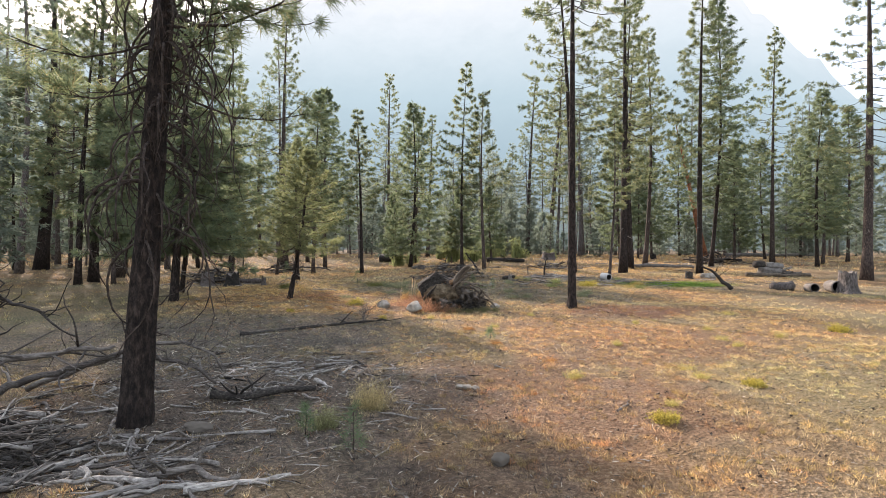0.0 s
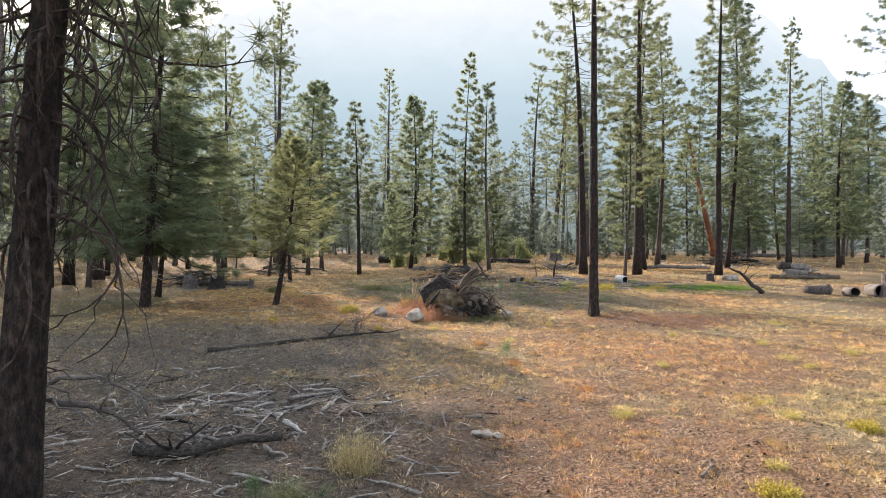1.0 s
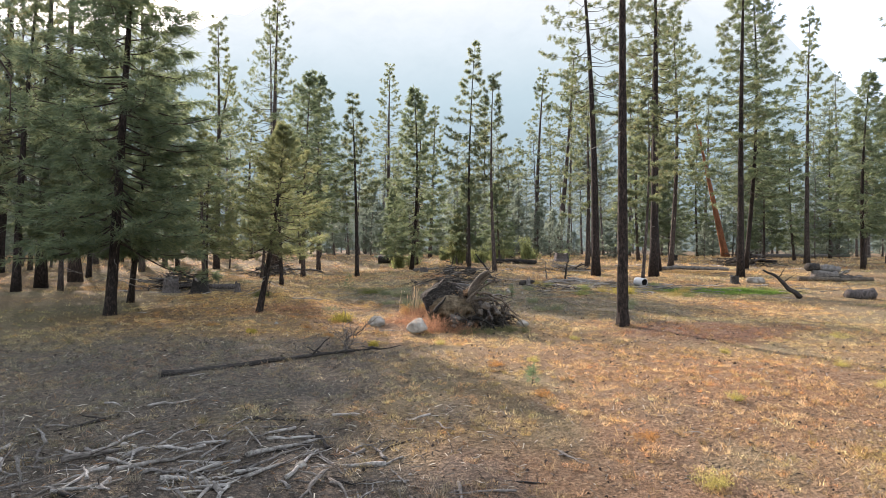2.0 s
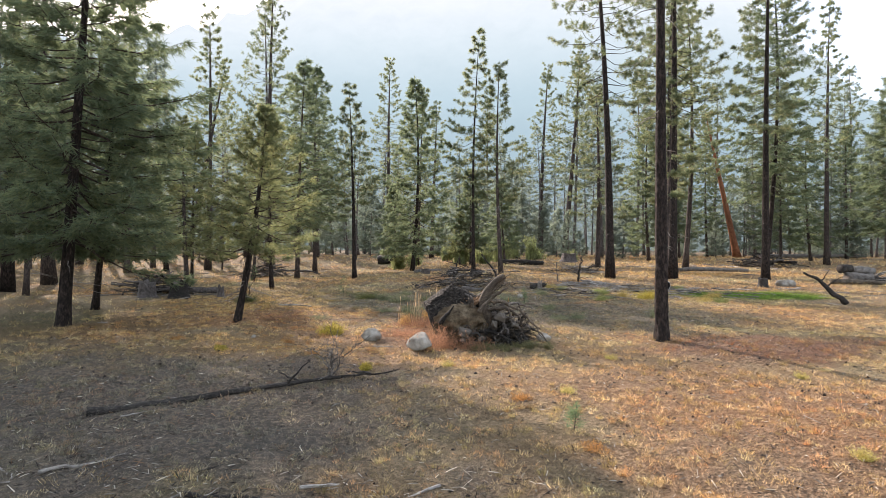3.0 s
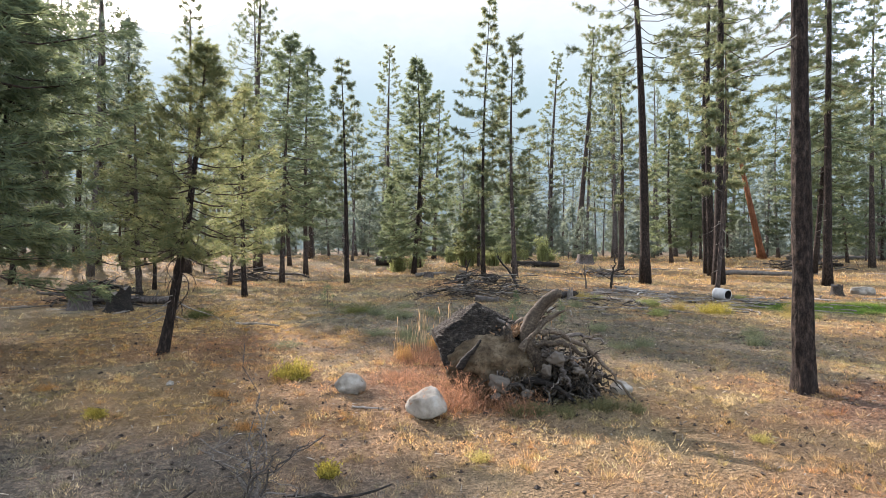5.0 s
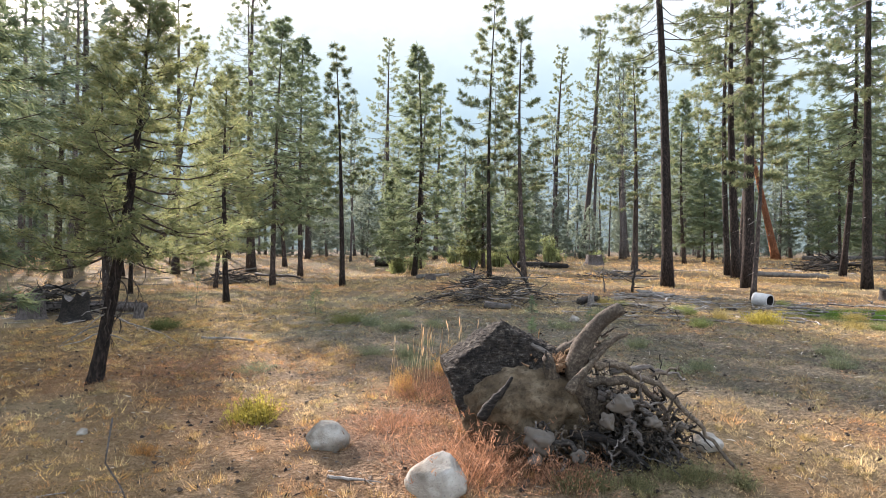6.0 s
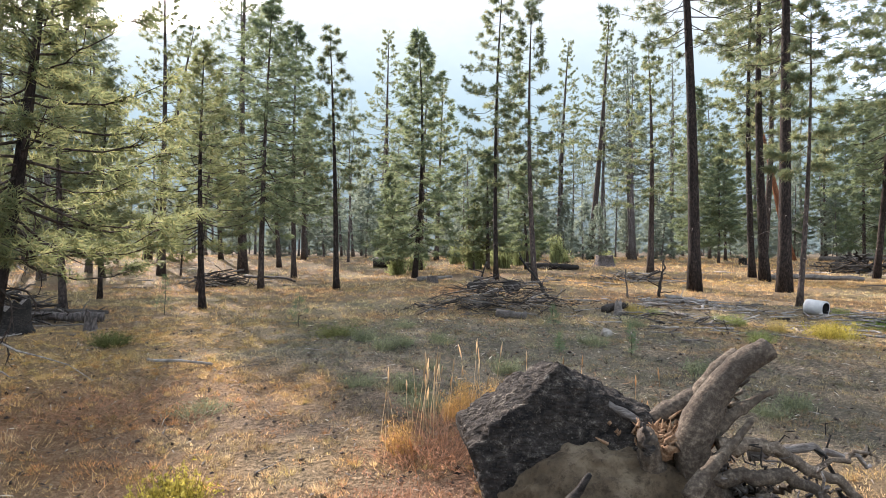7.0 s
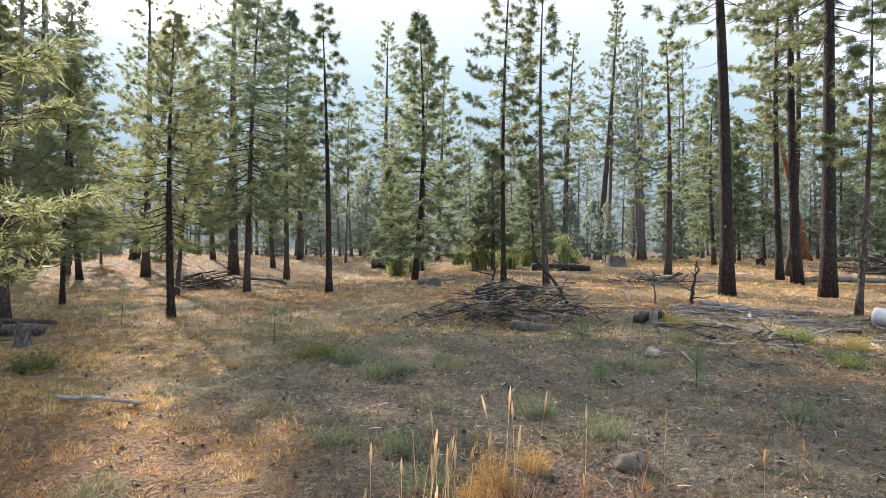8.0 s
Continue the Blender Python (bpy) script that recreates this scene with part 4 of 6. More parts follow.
    for c, size, seed in (((0.70, 16.56, 1.0), (0.095, 0.07, 0.085), 41), ((0.03, 16.56, 0.70), (0.13, 0.09, 0.10), 43), ((0.57, 16.52, 0.87), (0.055, 0.05, 0.06), 44), ((0.95, 16.56, 0.86), (0.06, 0.05, 0.05), 45), ((1.2, 16.6, 0.82), (0.05, 0.04, 0.03), 46), ((0.34, 16.5, 0.6), (0.07, 0.05, 0.05), 47), ((-0.02, 16.5, 0.56), (0.06, 0.05, 0.045), 48)):
        v, f = blob(np.random.default_rng(seed), size, 0.34, 4)
        piece("lodged_stone", Geo().add(v + at(*c), f3=f), DULL_ROCK, ob, "pale stone gripped by the roots")


def rock(x, y, size, seed, label, sink=0.35, turn=0.0, dull=False, peak=0.0):
    v, f = blob(np.random.default_rng(seed), size, 0.16, 4)
    if max(size) > 0.18:  # broken faces, worn round at the edges
        rng = np.random.default_rng(seed + 90)
        u = v / np.array(size)
        n = rng.normal(0, 1, (9, 3))
        n /= np.linalg.norm(n, axis=1)[:, None]
        d = u / np.linalg.norm(u, axis=1)[:, None]
        cut = (np.maximum(d @ n.T, 0.02) / rng.uniform(0.52, 0.82, 9)) ** 22
        r = np.minimum(np.linalg.norm(u, axis=1), cut.sum(1) ** (-1 / 22) * 1.02)
        v = d * r[:, None] * np.array(size) * 1.26
    v[:, :2] *= (1 - peak * np.clip(v[:, 2:] / size[2], -0.5, 1.2))
    v[:, 0] += peak * 0.5 * np.clip(v[:, 2], -1, 1)
    ob = piece("boulder" if max(size) > 0.18 else "stone", Geo().add(v, f3=f), DULL_ROCK if dull else ROCK)
    ob.matrix_world = pose(x, y, float(gz(x, y)) + size[2] * (1 - sink), 0, 0, turn)
    return tagged(ob, label, "rock")


build_root_wad()
rock(-1.79, 16.97, (0.18, 0.145, 0.15), 1, "smooth pale grey boulder half sunk in dry growth", 0.3)
rock(-0.80, 15.98, (0.205, 0.17, 0.17), 2, "large pale boulder beside rust-red growth", 0.2, 20, peak=0.38)
rock(1.56, 16.95, (0.14, 0.11, 0.09), 5, "white stone under the trailing roots", 0.3)
rock(0.46, 20.3, (0.14, 0.11, 0.10), 9, "grey lichen-covered stone in dry growth", 0.8, dull=True)
rock(-2.75, 6.35, (0.17, 0.1, 0.07), 15, "long flat tan stone at the foot of the trunk", 0.4, dull=True)
rock(14.1, 29.8, (0.34, 0.22, 0.16), 14, "low grey rock on the clearing floor", 0.35)
rock(-4.2, 17.3, (0.05, 0.04, 0.04), 17, "small white stone in dry growth", 0.3)
rock(2.1, 24.4, (0.10, 0.08, 0.08), 18, "small grey stone in dry growth", 0.3)
rock(-1.5, 9.0, (0.05, 0.04, 0.03), 19, "small pale stone among sticks", 0.3)
rock(0.55, 5.4, (0.09, 0.08, 0.07), 22, "dark stone in bare soil", 0.4, dull=True)


# ---- stumps, logs and slash ----
def stump(x, y, height, width, label, material=BARK_GREY, seed=0, jag=0.12):
    rng = np.random.default_rng(seed)
    ob = base("tree_stump", x, y, label, "tree stump", "old stumps", sink=0.05)
    n, sides = 12, 26
    v = []
    for i in range(n):
        s = i / (n - 1)
        for j in range(sides):
            q = j / sides * 2 * math.pi
            w = noise.noise(Vector((math.cos(q) * 2.6 + seed, math.sin(q) * 2.6, s * 0.8)))
            flare = 1 + 0.5 * math.exp(-s * 5) * (1 + 0.6 * math.sin(q * 4 + seed))
            r = width / 2 * (0.92 + 0.16 * w) * flare * (1 - 0.08 * s)
            z = height * s * (1 + jag * noise.noise(Vector((math.cos(q) * 1.8, math.sin(q) * 1.8, seed + 3.0))) * 2.2 * s)
            v.append((r * math.cos(q), r * math.sin(q), z))
    i, j = np.meshgrid(np.arange(n - 1), np.arange(sides), indexing="ij")
    k = (j + 1) % sides
    f4 = np.stack([i * sides + j, i * sides + k, (i + 1) * sides + k, (i + 1) * sides + j], -1).reshape(-1, 4)
    piece("bark_side", Geo().add(np.array(v), f4), material, ob)
    edge = np.array(v[-sides:])
    inner = edge * np.array([0.55, 0.55, 1]) - np.array([0, 0, 0.05 * height])
    c = np.array([[0, 0, height * 0.9]])
    f4 = [(q, (q + 1) % sides, sides + (q + 1) % sides, sides + q) for q in range(sides)]
    f3 = [(sides + q, sides + (q + 1) % sides, 2 * sides) for q in range(sides)]
    piece("cut_face", Geo().add(np.vstack([edge, inner, c]), f4, f3), GREYWOOD, ob, "grey weathered wood of the cut top")
    return ob


def log(name, p0, p1, r0, r1, label, material=GREYWOOD, seed=0, hollow=False, crook=0.03, stubs=0, group="fallen logs"):
    """A lying log; p0 and p1 are x, y and height over the ground of its axis."""
    rng = np.random.default_rng(seed)
    a = np.array([p0[0], p0[1], float(gz(p0[0], p0[1])) + p0[2]])
    b = np.array([p1[0], p1[1], float(gz(p1[0], p1[1])) + p1[2]])
    ob = base(name, a[0], a[1], label, "log", group, z=a[2])
    n = 9
    t = np.linspace(0, 1, n)
    pts = wander((0, 0, 0), b - a, n, rng, crook)
    rad = r0 + (r1 - r0) * t
    g = Geo()
    if hollow:
        d = pts[-1] / np.linalg.norm(pts[-1])
        e1 = np.cross(d, [0, 0, 1.0])
        e1 /= np.linalg.norm(e1)
        e2 = np.cross(e1, d)
        q = np.arange(22) / 22 * 2 * math.pi
        wall = 0.84 + 0.04 * np.sin(3 * q + seed)
        round_ = np.cos(q)[:, None] * e1 + np.sin(q)[:, None] * e2
        worn = (1 + 0.03 * np.sin(5 * q + seed))[:, None] * (0 if material is PIPE else 1) + (1 if material is PIPE else 0)
        outer = [p + round_ * r * worn for p, r in zip(pts, rad)]
        lip = pts[0] + round_ * rad[0] * wall[:, None]
        deep = pts[-2] + round_ * rad[-1] * wall[:, None] * 0.8
        rows = np.vstack(outer[::-1] + [lip])
        f4 = [(k * 22 + m, k * 22 + (m + 1) % 22, (k + 1) * 22 + (m + 1) % 22, (k + 1) * 22 + m) for k in range(n) for m in range(22)]
        end = [(m, 22 * (n + 1), (m + 1) % 22) for m in range(22)]
        piece("shell", Geo().add(np.vstack([rows, pts[-1][None]]), f4, end), material, ob)
        f4 = [(m, (m + 1) % 22, 22 + (m + 1) % 22, 22 + m) for m in range(22)]
        piece("hollow", Geo().add(np.vstack([lip, deep, pts[-2][None]]), f4, [(22 + m, 22 + (m + 1) % 22, 44) for m in range(22)]), HOLLOW_SHADE, ob, "dark hollow inside")
    else:
        g.tube(pts, rad * (1 + rng.normal(0, 0.07, n)), 14, rough=0.09, rng=rng)
        piece("log_body", g, material, ob)
    for i in range(stubs):
        k = rng.integers(1, n - 1)
        w = rng.normal(0, 1, 3) * np.array([1, 1, 0.3]) + np.array([0, 0, 0.7])
        w /= np.linalg.norm(w)
        e = pts[k] + w * rng.uniform(0.2, 0.6)
        piece("branch_stub", Geo().tube(wander(pts[k], e, 5, rng, 0.1), np.linspace(0.022, 0.006, 5), 5), material, ob)
    return ob


stump(-9.35, 25.0, 0.62, 0.62, "short rotten stump with split dark bark", CHARRED, 1, 0.25)
stump(-10.55, 25.2, 0.52, 0.62, "broad rotten stump with crumbling sides", BARK_GREY, 2, 0.3)
stump(-8.1, 25.4, 0.38, 0.24, "small broken stump in straw-coloured growth", BARK_GREY, 3, 0.3)
stump(15.8, 21.95, 0.86, 0.66, "tall dark stump with weathered bark", BARK_GREY, 4, 0.1)
stump(12.85, 29.35, 0.42, 0.42, "small dark stump on the clearing floor", CHARRED, 5)
stump(9.65, 51.4, 0.75, 1.3, "broad old stump with pale rim", BARK_GREY, 6, 0.05)
stump(20.2, 54.0, 0.55, 0.6, "low cut stump in golden growth", CHARRED, 7)
stump(3.3, 27.6, 0.34, 0.2, "short grey snag among slash", GREYWOOD, 8, 0.3)
stump(-1.45, 37.5, 0.35, 0.5, "small grey stump in straw-coloured growth", BARK_GREY, 9)
log("log_pile_log", (-10.9, 26.2, 0.45), (-11.8, 26.9, 0.4), 0.13, 0.1, "charred log resting on old stumps", CHARRED, 3, crook=0.08, stubs=5)
log("fallen_log", (-8.4, 26.3, 0.12), (-11.2, 26.0, 0.26), 0.11, 0.08, "dark log lying across rotten stumps", BARK_GREY, 4, stubs=4)
log("fallen_log", (-11.6, 27.4, 0.1), (-9.2, 27.8, 0.1), 0.08, 0.05, "grey fallen log with broken branch stubs", GREYWOOD, 5, stubs=5)
log("hollow_pipe", (8.03, 27.2, 0.18), (7.82, 27.56, 0.18), 0.185, 0.185, "short white hollow cylinder with a dark open end", PIPE, 6, True, 0.0, group="")
log("hollow_log", (15.5, 22.05, 0.22), (15.6, 22.7, 0.22), 0.24, 0.23, "weathered grey hollow log with a dark open end", GREYWOOD, 7, True, 0.01)
log("hollow_log", (14.85, 22.45, 0.16), (14.92, 23.0, 0.16), 0.18, 0.17, "smaller weathered hollow log beside another", GREYWOOD, 8, True, 0.01)
log("fallen_log", (13.75, 23.6, 0.14), (14.5, 23.3, 0.16), 0.17, 0.22, "thick dark rotten log half sunk in the ground", BARK_GREY, 9, crook=0.08, stubs=4)
log("fallen_log", (17.4, 30.8, 0.26), (18.5, 30.9, 0.24), 0.27, 0.22, "grey bleached log end in a heap", GREYWOOD, 10, stubs=2)
log("fallen_log", (17.9, 31.2, 0.62), (18.8, 31.1, 0.55), 0.18, 0.15, "bleached log lying on another", BLEACHED, 11)
log("fallen_log", (17.2, 31.0, 0.66), (17.75, 31.1, 0.66), 0.19, 0.18, "charred log end on a heap", CHARRED, 12)
log("fallen_log", (16.4, 30.4, 0.12), (19.8, 30.3, 0.12), 0.12, 0.08, "long reddish fallen log by a heap", ROOTWOOD, 13, stubs=3)
log("fallen_log", (31, 62, 0.2), (43, 64, 0.25), 0.24, 0.16, "long dark fallen trunk at the edge of the wood", GREYWOOD, 14, crook=0.01, stubs=3)
log("fallen_log", (3.6, 46.2, 0.2), (6.6, 45.8, 0.2), 0.22, 0.14, "dark charred log in golden growth", CHARRED, 15, stubs=5)
log("fallen_log", (-6.6, 58.5, 0.35), (-4.6, 58.2, 0.4), 0.42, 0.34, "thick blackened log at the edge of the wood", CHARRED, 16, stubs=2)
log("fallen_log", (-11.8, 44.6, 0.25), (-8.4, 42.2, 0.1), 0.09, 0.05, "long crooked grey limb lying in straw", GREYWOOD, 17, crook=0.05, stubs=3)
log("fallen_log", (3.0, 27.7, 0.09), (3.6, 27.9, 0.16), 0.10, 0.07, "short charred log with a pale end", CHARRED, 18, crook=0.08, stubs=3)
log("fallen_log", (-5.05, 21.85, 0.05), (-4.1, 21.75, 0.05), 0.024, 0.018, "short bleached pole in dry growth", BLEACHED, 19)
log("fallen_log", (-4.5, 12.5, 0.03), (-3.12, 13.13, 0.05), 0.046, 0.040, "thick charred butt of a limb half sunk in soil", CHARRED, 32, crook=0.02, stubs=0)
log("fallen_log", (-3.1, 13.15, 0.05), (-1.8, 13.82, 0.06), 0.036, 0.022, "dark charred limb with dead twigs lying on the ground", CHARRED, 20, crook=0.02, stubs=2)
log("fallen_log", (-1.8, 13.8, 0.06), (-1.0, 14.08, 0.09), 0.018, 0.007, "thin charred tip of a broken limb", CHARRED, 34, crook=0.09, stubs=1)
log("fallen_log", (-3.0, 7.3, 0.08), (-1.75, 7.75, 0.06), 0.056, 0.036, "dark broken log among bleached sticks", CHARRED, 21, crook=0.08, stubs=5)
log("fallen_log", (-2.95, 5.0, 0.08), (-1.75, 4.9, 0.06), 0.036, 0.02, "grey bent limb among slash", GREYWOOD, 22, crook=0.13, stubs=4)
log("fallen_log", (5.6, 30.6, 0.16), (6.6, 30.0, 0.10), 0.05, 0.03, "curved white barkless limb in slash", BLEACHED, 23, crook=0.08, stubs=2)
log("fallen_log", (5.5, 28.0, 0.06), (6.1, 29.2, 0.08), 0.035, 0.02, "bleached limb lying in slash", BLEACHED, 24, crook=0.05, stubs=2)
log("fallen_log", (13, 38.5, 0.1), (17, 38.2, 0.1), 0.12, 0.1, "dark fallen pole in golden growth", GREYWOOD, 25)
log("fallen_log", (-2.2, 39.6, 0.12), (-0.6, 39.4, 0.1), 0.1, 0.06, "bleached log piece at the foot of trees", BLEACHED, 26, stubs=2)
log("fallen_log", (6.4, 37.6, 0.06), (9.2, 36.6, 0.06), 0.03, 0.018, "bleached pole lying in straw", BLEACHED, 27)
log("standing_snag", (5.6, 31.1, 0.0), (5.75, 31.1, 1.15), 0.05, 0.02, "crooked dead stick standing in slash", CHARRED, 28, crook=0.10, stubs=4, group="")
log("standing_snag", (4.75, 31.4, 0.0), (4.7, 31.4, 0.9), 0.03, 0.012, "thin dead stick standing in slash", GREYWOOD, 29, crook=0.06, group="")
log("leaning_snag", (11.9, 23.2, 0.02), (10.9, 23.6, 0.95), 0.09, 0.03, "leaning dead limb with a forked tip", CHARRED, 30, crook=0.12, stubs=4, group="")
log("leaning_snag", (1.9, 29.3, 0.2), (1.2, 29.6, 1.3), 0.05, 0.02, "dead branch leaning out of a brush pile", CHARRED, 31, crook=0.08, stubs=3, group="")
log("leaning_snag", (0.0, 29.2, 0.3), (0.22, 29.2, 1.2), 0.035, 0.015, "dead branch standing in a brush pile", CHARRED, 33, crook=0.08, stubs=2, group="")


STICKS = []


def stick_shapes():
    """A dozen stick meshes, one metre long, some forked."""
    rng = np.random.default_rng(77)
    for i in range(12):
        g = Geo()
        pts = wander((-0.5, 0, 0), (0.5, 0, 0), 8, rng, 0.035 + 0.03 * (i % 3))
        pts[:, 2] *= 0.5
        r = np.linspace(0.030, 0.010, 8) * (0.7 + 0.05 * i)
        g.tube(pts, r, 6, rough=0.08, rng=rng)
        for b in range(i % 4):
            k = rng.integers(2, 7)
            e = pts[k] + np.array([rng.uniform(0.1, 0.3), rng.choice([-1, 1]) * rng.uniform(0.1, 0.25), rng.uniform(0, 0.12)])
            g.tube(wander(pts[k], e, 4, rng, 0.1), np.linspace(r[k] * 0.7, 0.004, 4), 4)
        STICKS.append(g)


stick_shapes()
STICK_MESH = {}


def stick(x, y, length, turn, material, label, lift=0.0, tilt=0.0, shape=0, thick=1.0, parent=None, name="dead_branch", group="scattered slash"):
    key = (shape % len(STICKS), material.name)
    if key not in STICK_MESH:
        STICK_MESH[key] = STICKS[key[0]].mesh("stick", material)
    ob = new(name, STICK_MESH[key])
    m = pose(x, y, float(gz(x, y)) + 0.022 * thick * length + lift, 0, tilt, turn) @ Matrix.Diagonal((length, length * thick, length * thick, 1))
    if parent is None:
        ob.matrix_world = m
        return tagged(ob, label, "branch", group)
    ob.parent = parent
    ob.matrix_basis = parent.matrix_world.inverted() @ m
    return ob


LOOSE = Geo()


def add_loose(x, y, length, turn, shape, thick):
    """A stick of the joined rest."""
    g = STICKS[shape]
    m = np.array(pose(x, y, float(gz(x, y)) + 0.022 * length * thick + (0.05 if y > 20 else 0.0), 0, 0, turn) @ Matrix.Diagonal((length, length * thick, length * thick, 1)))
    n = 0
    for v, f4, f3 in zip(g.v, g.f4, g.f3):
        LOOSE.add(v @ m[:3, :3].T + m[:3, 3], f4 - n, f3 - n)
        n += len(v)


def scatter_sticks():
    rng = np.random.default_rng(55)
    fields = [  # centre, spread, how many, lengths, thickness
        (-2.4, 8.6, 2.3, 1.8, 200, 0.2, 0.75, 1.05), (-3.2, 5.2, 1.2, 0.9, 85, 0.3, 0.9, 1.2), (-5.2, 6.6, 1.2, 1.2, 30, 0.4, 1.0, 1.1),
        (-1.0, 6.2, 1.2, 1.2, 22, 0.2, 0.6, 0.8), (5.2, 29.2, 3.0, 1.8, 130, 0.3, 0.9, 1.0), (6.2, 26.6, 2.6, 1.8, 80, 0.3, 1.0, 0.9),
        (8.4, 26.8, 2.6, 2.0, 80, 0.3, 0.9, 1.0), (14.5, 25.5, 3.0, 2.2, 26, 0.4, 1.3, 0.8), (-10.2, 25.8, 1.8, 1.4, 22, 0.4, 1.2, 0.9), (4.3, 25.0, 1.5, 1.5, 12, 0.4, 1.0, 0.8), (-3.0, 14.5, 2.5, 2.0, 12, 0.2, 0.5, 0.7),
        (5, 37, 5, 4, 26, 0.5, 1.4, 0.9), (20, 44, 6, 4, 26, 0.6, 1.8, 0.9), (-12, 40, 4, 4, 20, 0.6, 1.6, 0.9), (2, 10, 3.5, 4, 26, 0.12, 0.3, 0.8), (-3.5, 21, 2.5, 3, 14, 0.15, 0.45, 0.8)]
    for cx, cy, sx, sy, n, a, b, thick in fields:
        for i in range(n):
            x, y = cx + rng.normal(0, sx * 0.6), cy + rng.normal(0, sy * 0.6)
            pale = rng.random()
            mat, word = (BLEACHED, "bleached") if pale < 0.6 else ((GREYWOOD, "grey weathered") if pale < 0.88 else (CHARRED, "charred"))
            if cy > 33 or (i % 5 > 2 and cy < 9) or (i % 4 and 26 < cy) or (i % 2 and 9 < cy < 26):
                add_loose(x, y, rng.uniform(a, b), rng.uniform(0, 360), int(rng.integers(0, 12)), thick)
                continue
            stick(x, y, rng.uniform(a, b), rng.uniform(0, 360), mat, word + " dead branch lying on the forest floor", shape=int(rng.integers(0, 12)), thick=thick * rng.uniform(0.6, 1.3), tilt=rng.normal(0, 3))
    tagged(piece("slash", LOOSE, GREYHEAP), "small weathered sticks strewn over the forest floor", "slash", kind="stuff")
    for i in range(46):
        x, y = rng.normal(-2.9, 0.9), rng.normal(8.3, 0.8)
        stick(x, y, rng.uniform(0.16, 0.42), rng.uniform(0, 360), BLEACHED if i % 3 else GREYWOOD, "short thick bleached piece of split wood", shape=int(rng.integers(0, 12)), thick=rng.uniform(1.5, 2.6), tilt=rng.normal(0, 5))
    stick(-3.68, 8.57, 0.30, 40, BLEACHED, "pale broken stub standing upright in slash", lift=0.1, tilt=82, shape=4, thick=2.2)
    stick(-0.85, 9.35, 0.36, 118, BLEACHED, "bright bleached piece of wood on dry growth", thick=2.2, shape=3)
    stick(-1.45, 16.3, 0.44, -14, BLEACHED, "pale bent stick lying between two boulders", thick=1.2, shape=6)
    stick(2.0, 5.6, 0.12, 150, BLEACHED, "small pale chip of wood on dry growth", thick=2.6, shape=0)


def heap(name, label, cx, cy, sx, sy, height, n, seed, lengths, lean=0.0, thick=1.0, mats=(GREYWOOD, BLEACHED, CHARRED, GREYWOOD), fill=60):
    """A brush pile: each stick is a part."""
    rng = np.random.default_rng(seed)
    ob = base(name, cx, cy, label, "brush pile")
    for i in range(n):
        u, w = rng.normal(0, 0.42, 2)
        x, y = cx + u * sx, cy + w * sy
        dome = max(0.0, 1 - (u * u + w * w) * 1.1)
        lift = height * dome * rng.uniform(0.05, 1.0)
        stick(x, y, rng.uniform(*lengths), rng.uniform(0, 360), mats[int(rng.integers(0, len(mats)))], "", lift, rng.normal(0, 11), int(rng.integers(0, 12)), thick * rng.uniform(0.6, 1.3), ob, "branch")
    rest, inv = Geo(), np.array(ob.matrix_world.inverted())
    for i in range(fill):  # the fine stuff between the limbs
        u, w = rng.normal(0, 0.42, 2)
        x, y = cx + u * sx, cy + w * sy
        dome = max(0.0, 1 - (u * u + w * w) * 1.1)
        ln = rng.uniform(*lengths) * 0.7
        tw = thick * rng.uniform(0.4, 0.9)
        m = inv @ np.array(pose(x, y, float(gz(x, y)) + 0.01 + height * dome * rng.uniform(0.0, 1.0), rng.normal(0, 20), rng.normal(0, 20), rng.uniform(0, 360)) @ Matrix.Diagonal((ln, ln * tw, ln * tw, 1)))
        g, n = STICKS[int(rng.integers(0, 12))], 0
        for v, f4, f3 in zip(g.v, g.f4, g.f3):
            rest.add(v @ m[:3, :3].T + m[:3, 3], f4 - n, f3 - n)
            n += len(v)
    if fill:
        tagged(piece("brushwood", rest, DARKHEAP, ob), kind="stuff")
    return ob


def gnarled_limb(parent, points, r0, r1, seed, material=GREYWOOD, twigs=5):
    rng = np.random.default_rng(seed)
    inv = parent.matrix_world.inverted()
    p = np.array([inv @ Vector((x, y, float(gz(x, y)) + z)) for x, y, z in points])
    u, t = np.linspace(0, 1, len(p) * 5), np.linspace(0, 1, len(p))
    p = np.stack([np.interp(u, t, p[:, c]) for c in range(3)], -1)
    for _ in range(3):
        p[1:-1] = (p[:-2] + 2 * p[1:-1] + p[2:]) / 4
    kink = np.cumsum(rng.normal(0, 0.022, (len(p), 3)), axis=0)
    kink -= kink[0] + (kink[-1] - kink[0]) * u[:, None]
    p += kink
    p[1:-1] += rng.normal(0, 0.006, (len(p) - 2, 3))
    r = (r0 + (r1 - r0) * u) * (1 + 0.08 * np.sin(u * 23 + seed))
    limb = piece("limb", Geo().tube(p, r, 8, rough=0.06, rng=rng), material, parent)
    for i in range(twigs):
        k = rng.integers(len(p) // 4, len(p) - 1)
        e = p[k] + rng.normal(0, 0.28, 3) + np.array([0.05, 0, 0.05])
        piece("twig", Geo().tube(wander(p[k], e, 6, rng, 0.16), np.linspace(r[k] * 0.5, 0.004, 6), 5, rough=0.05, rng=rng), material, limb)


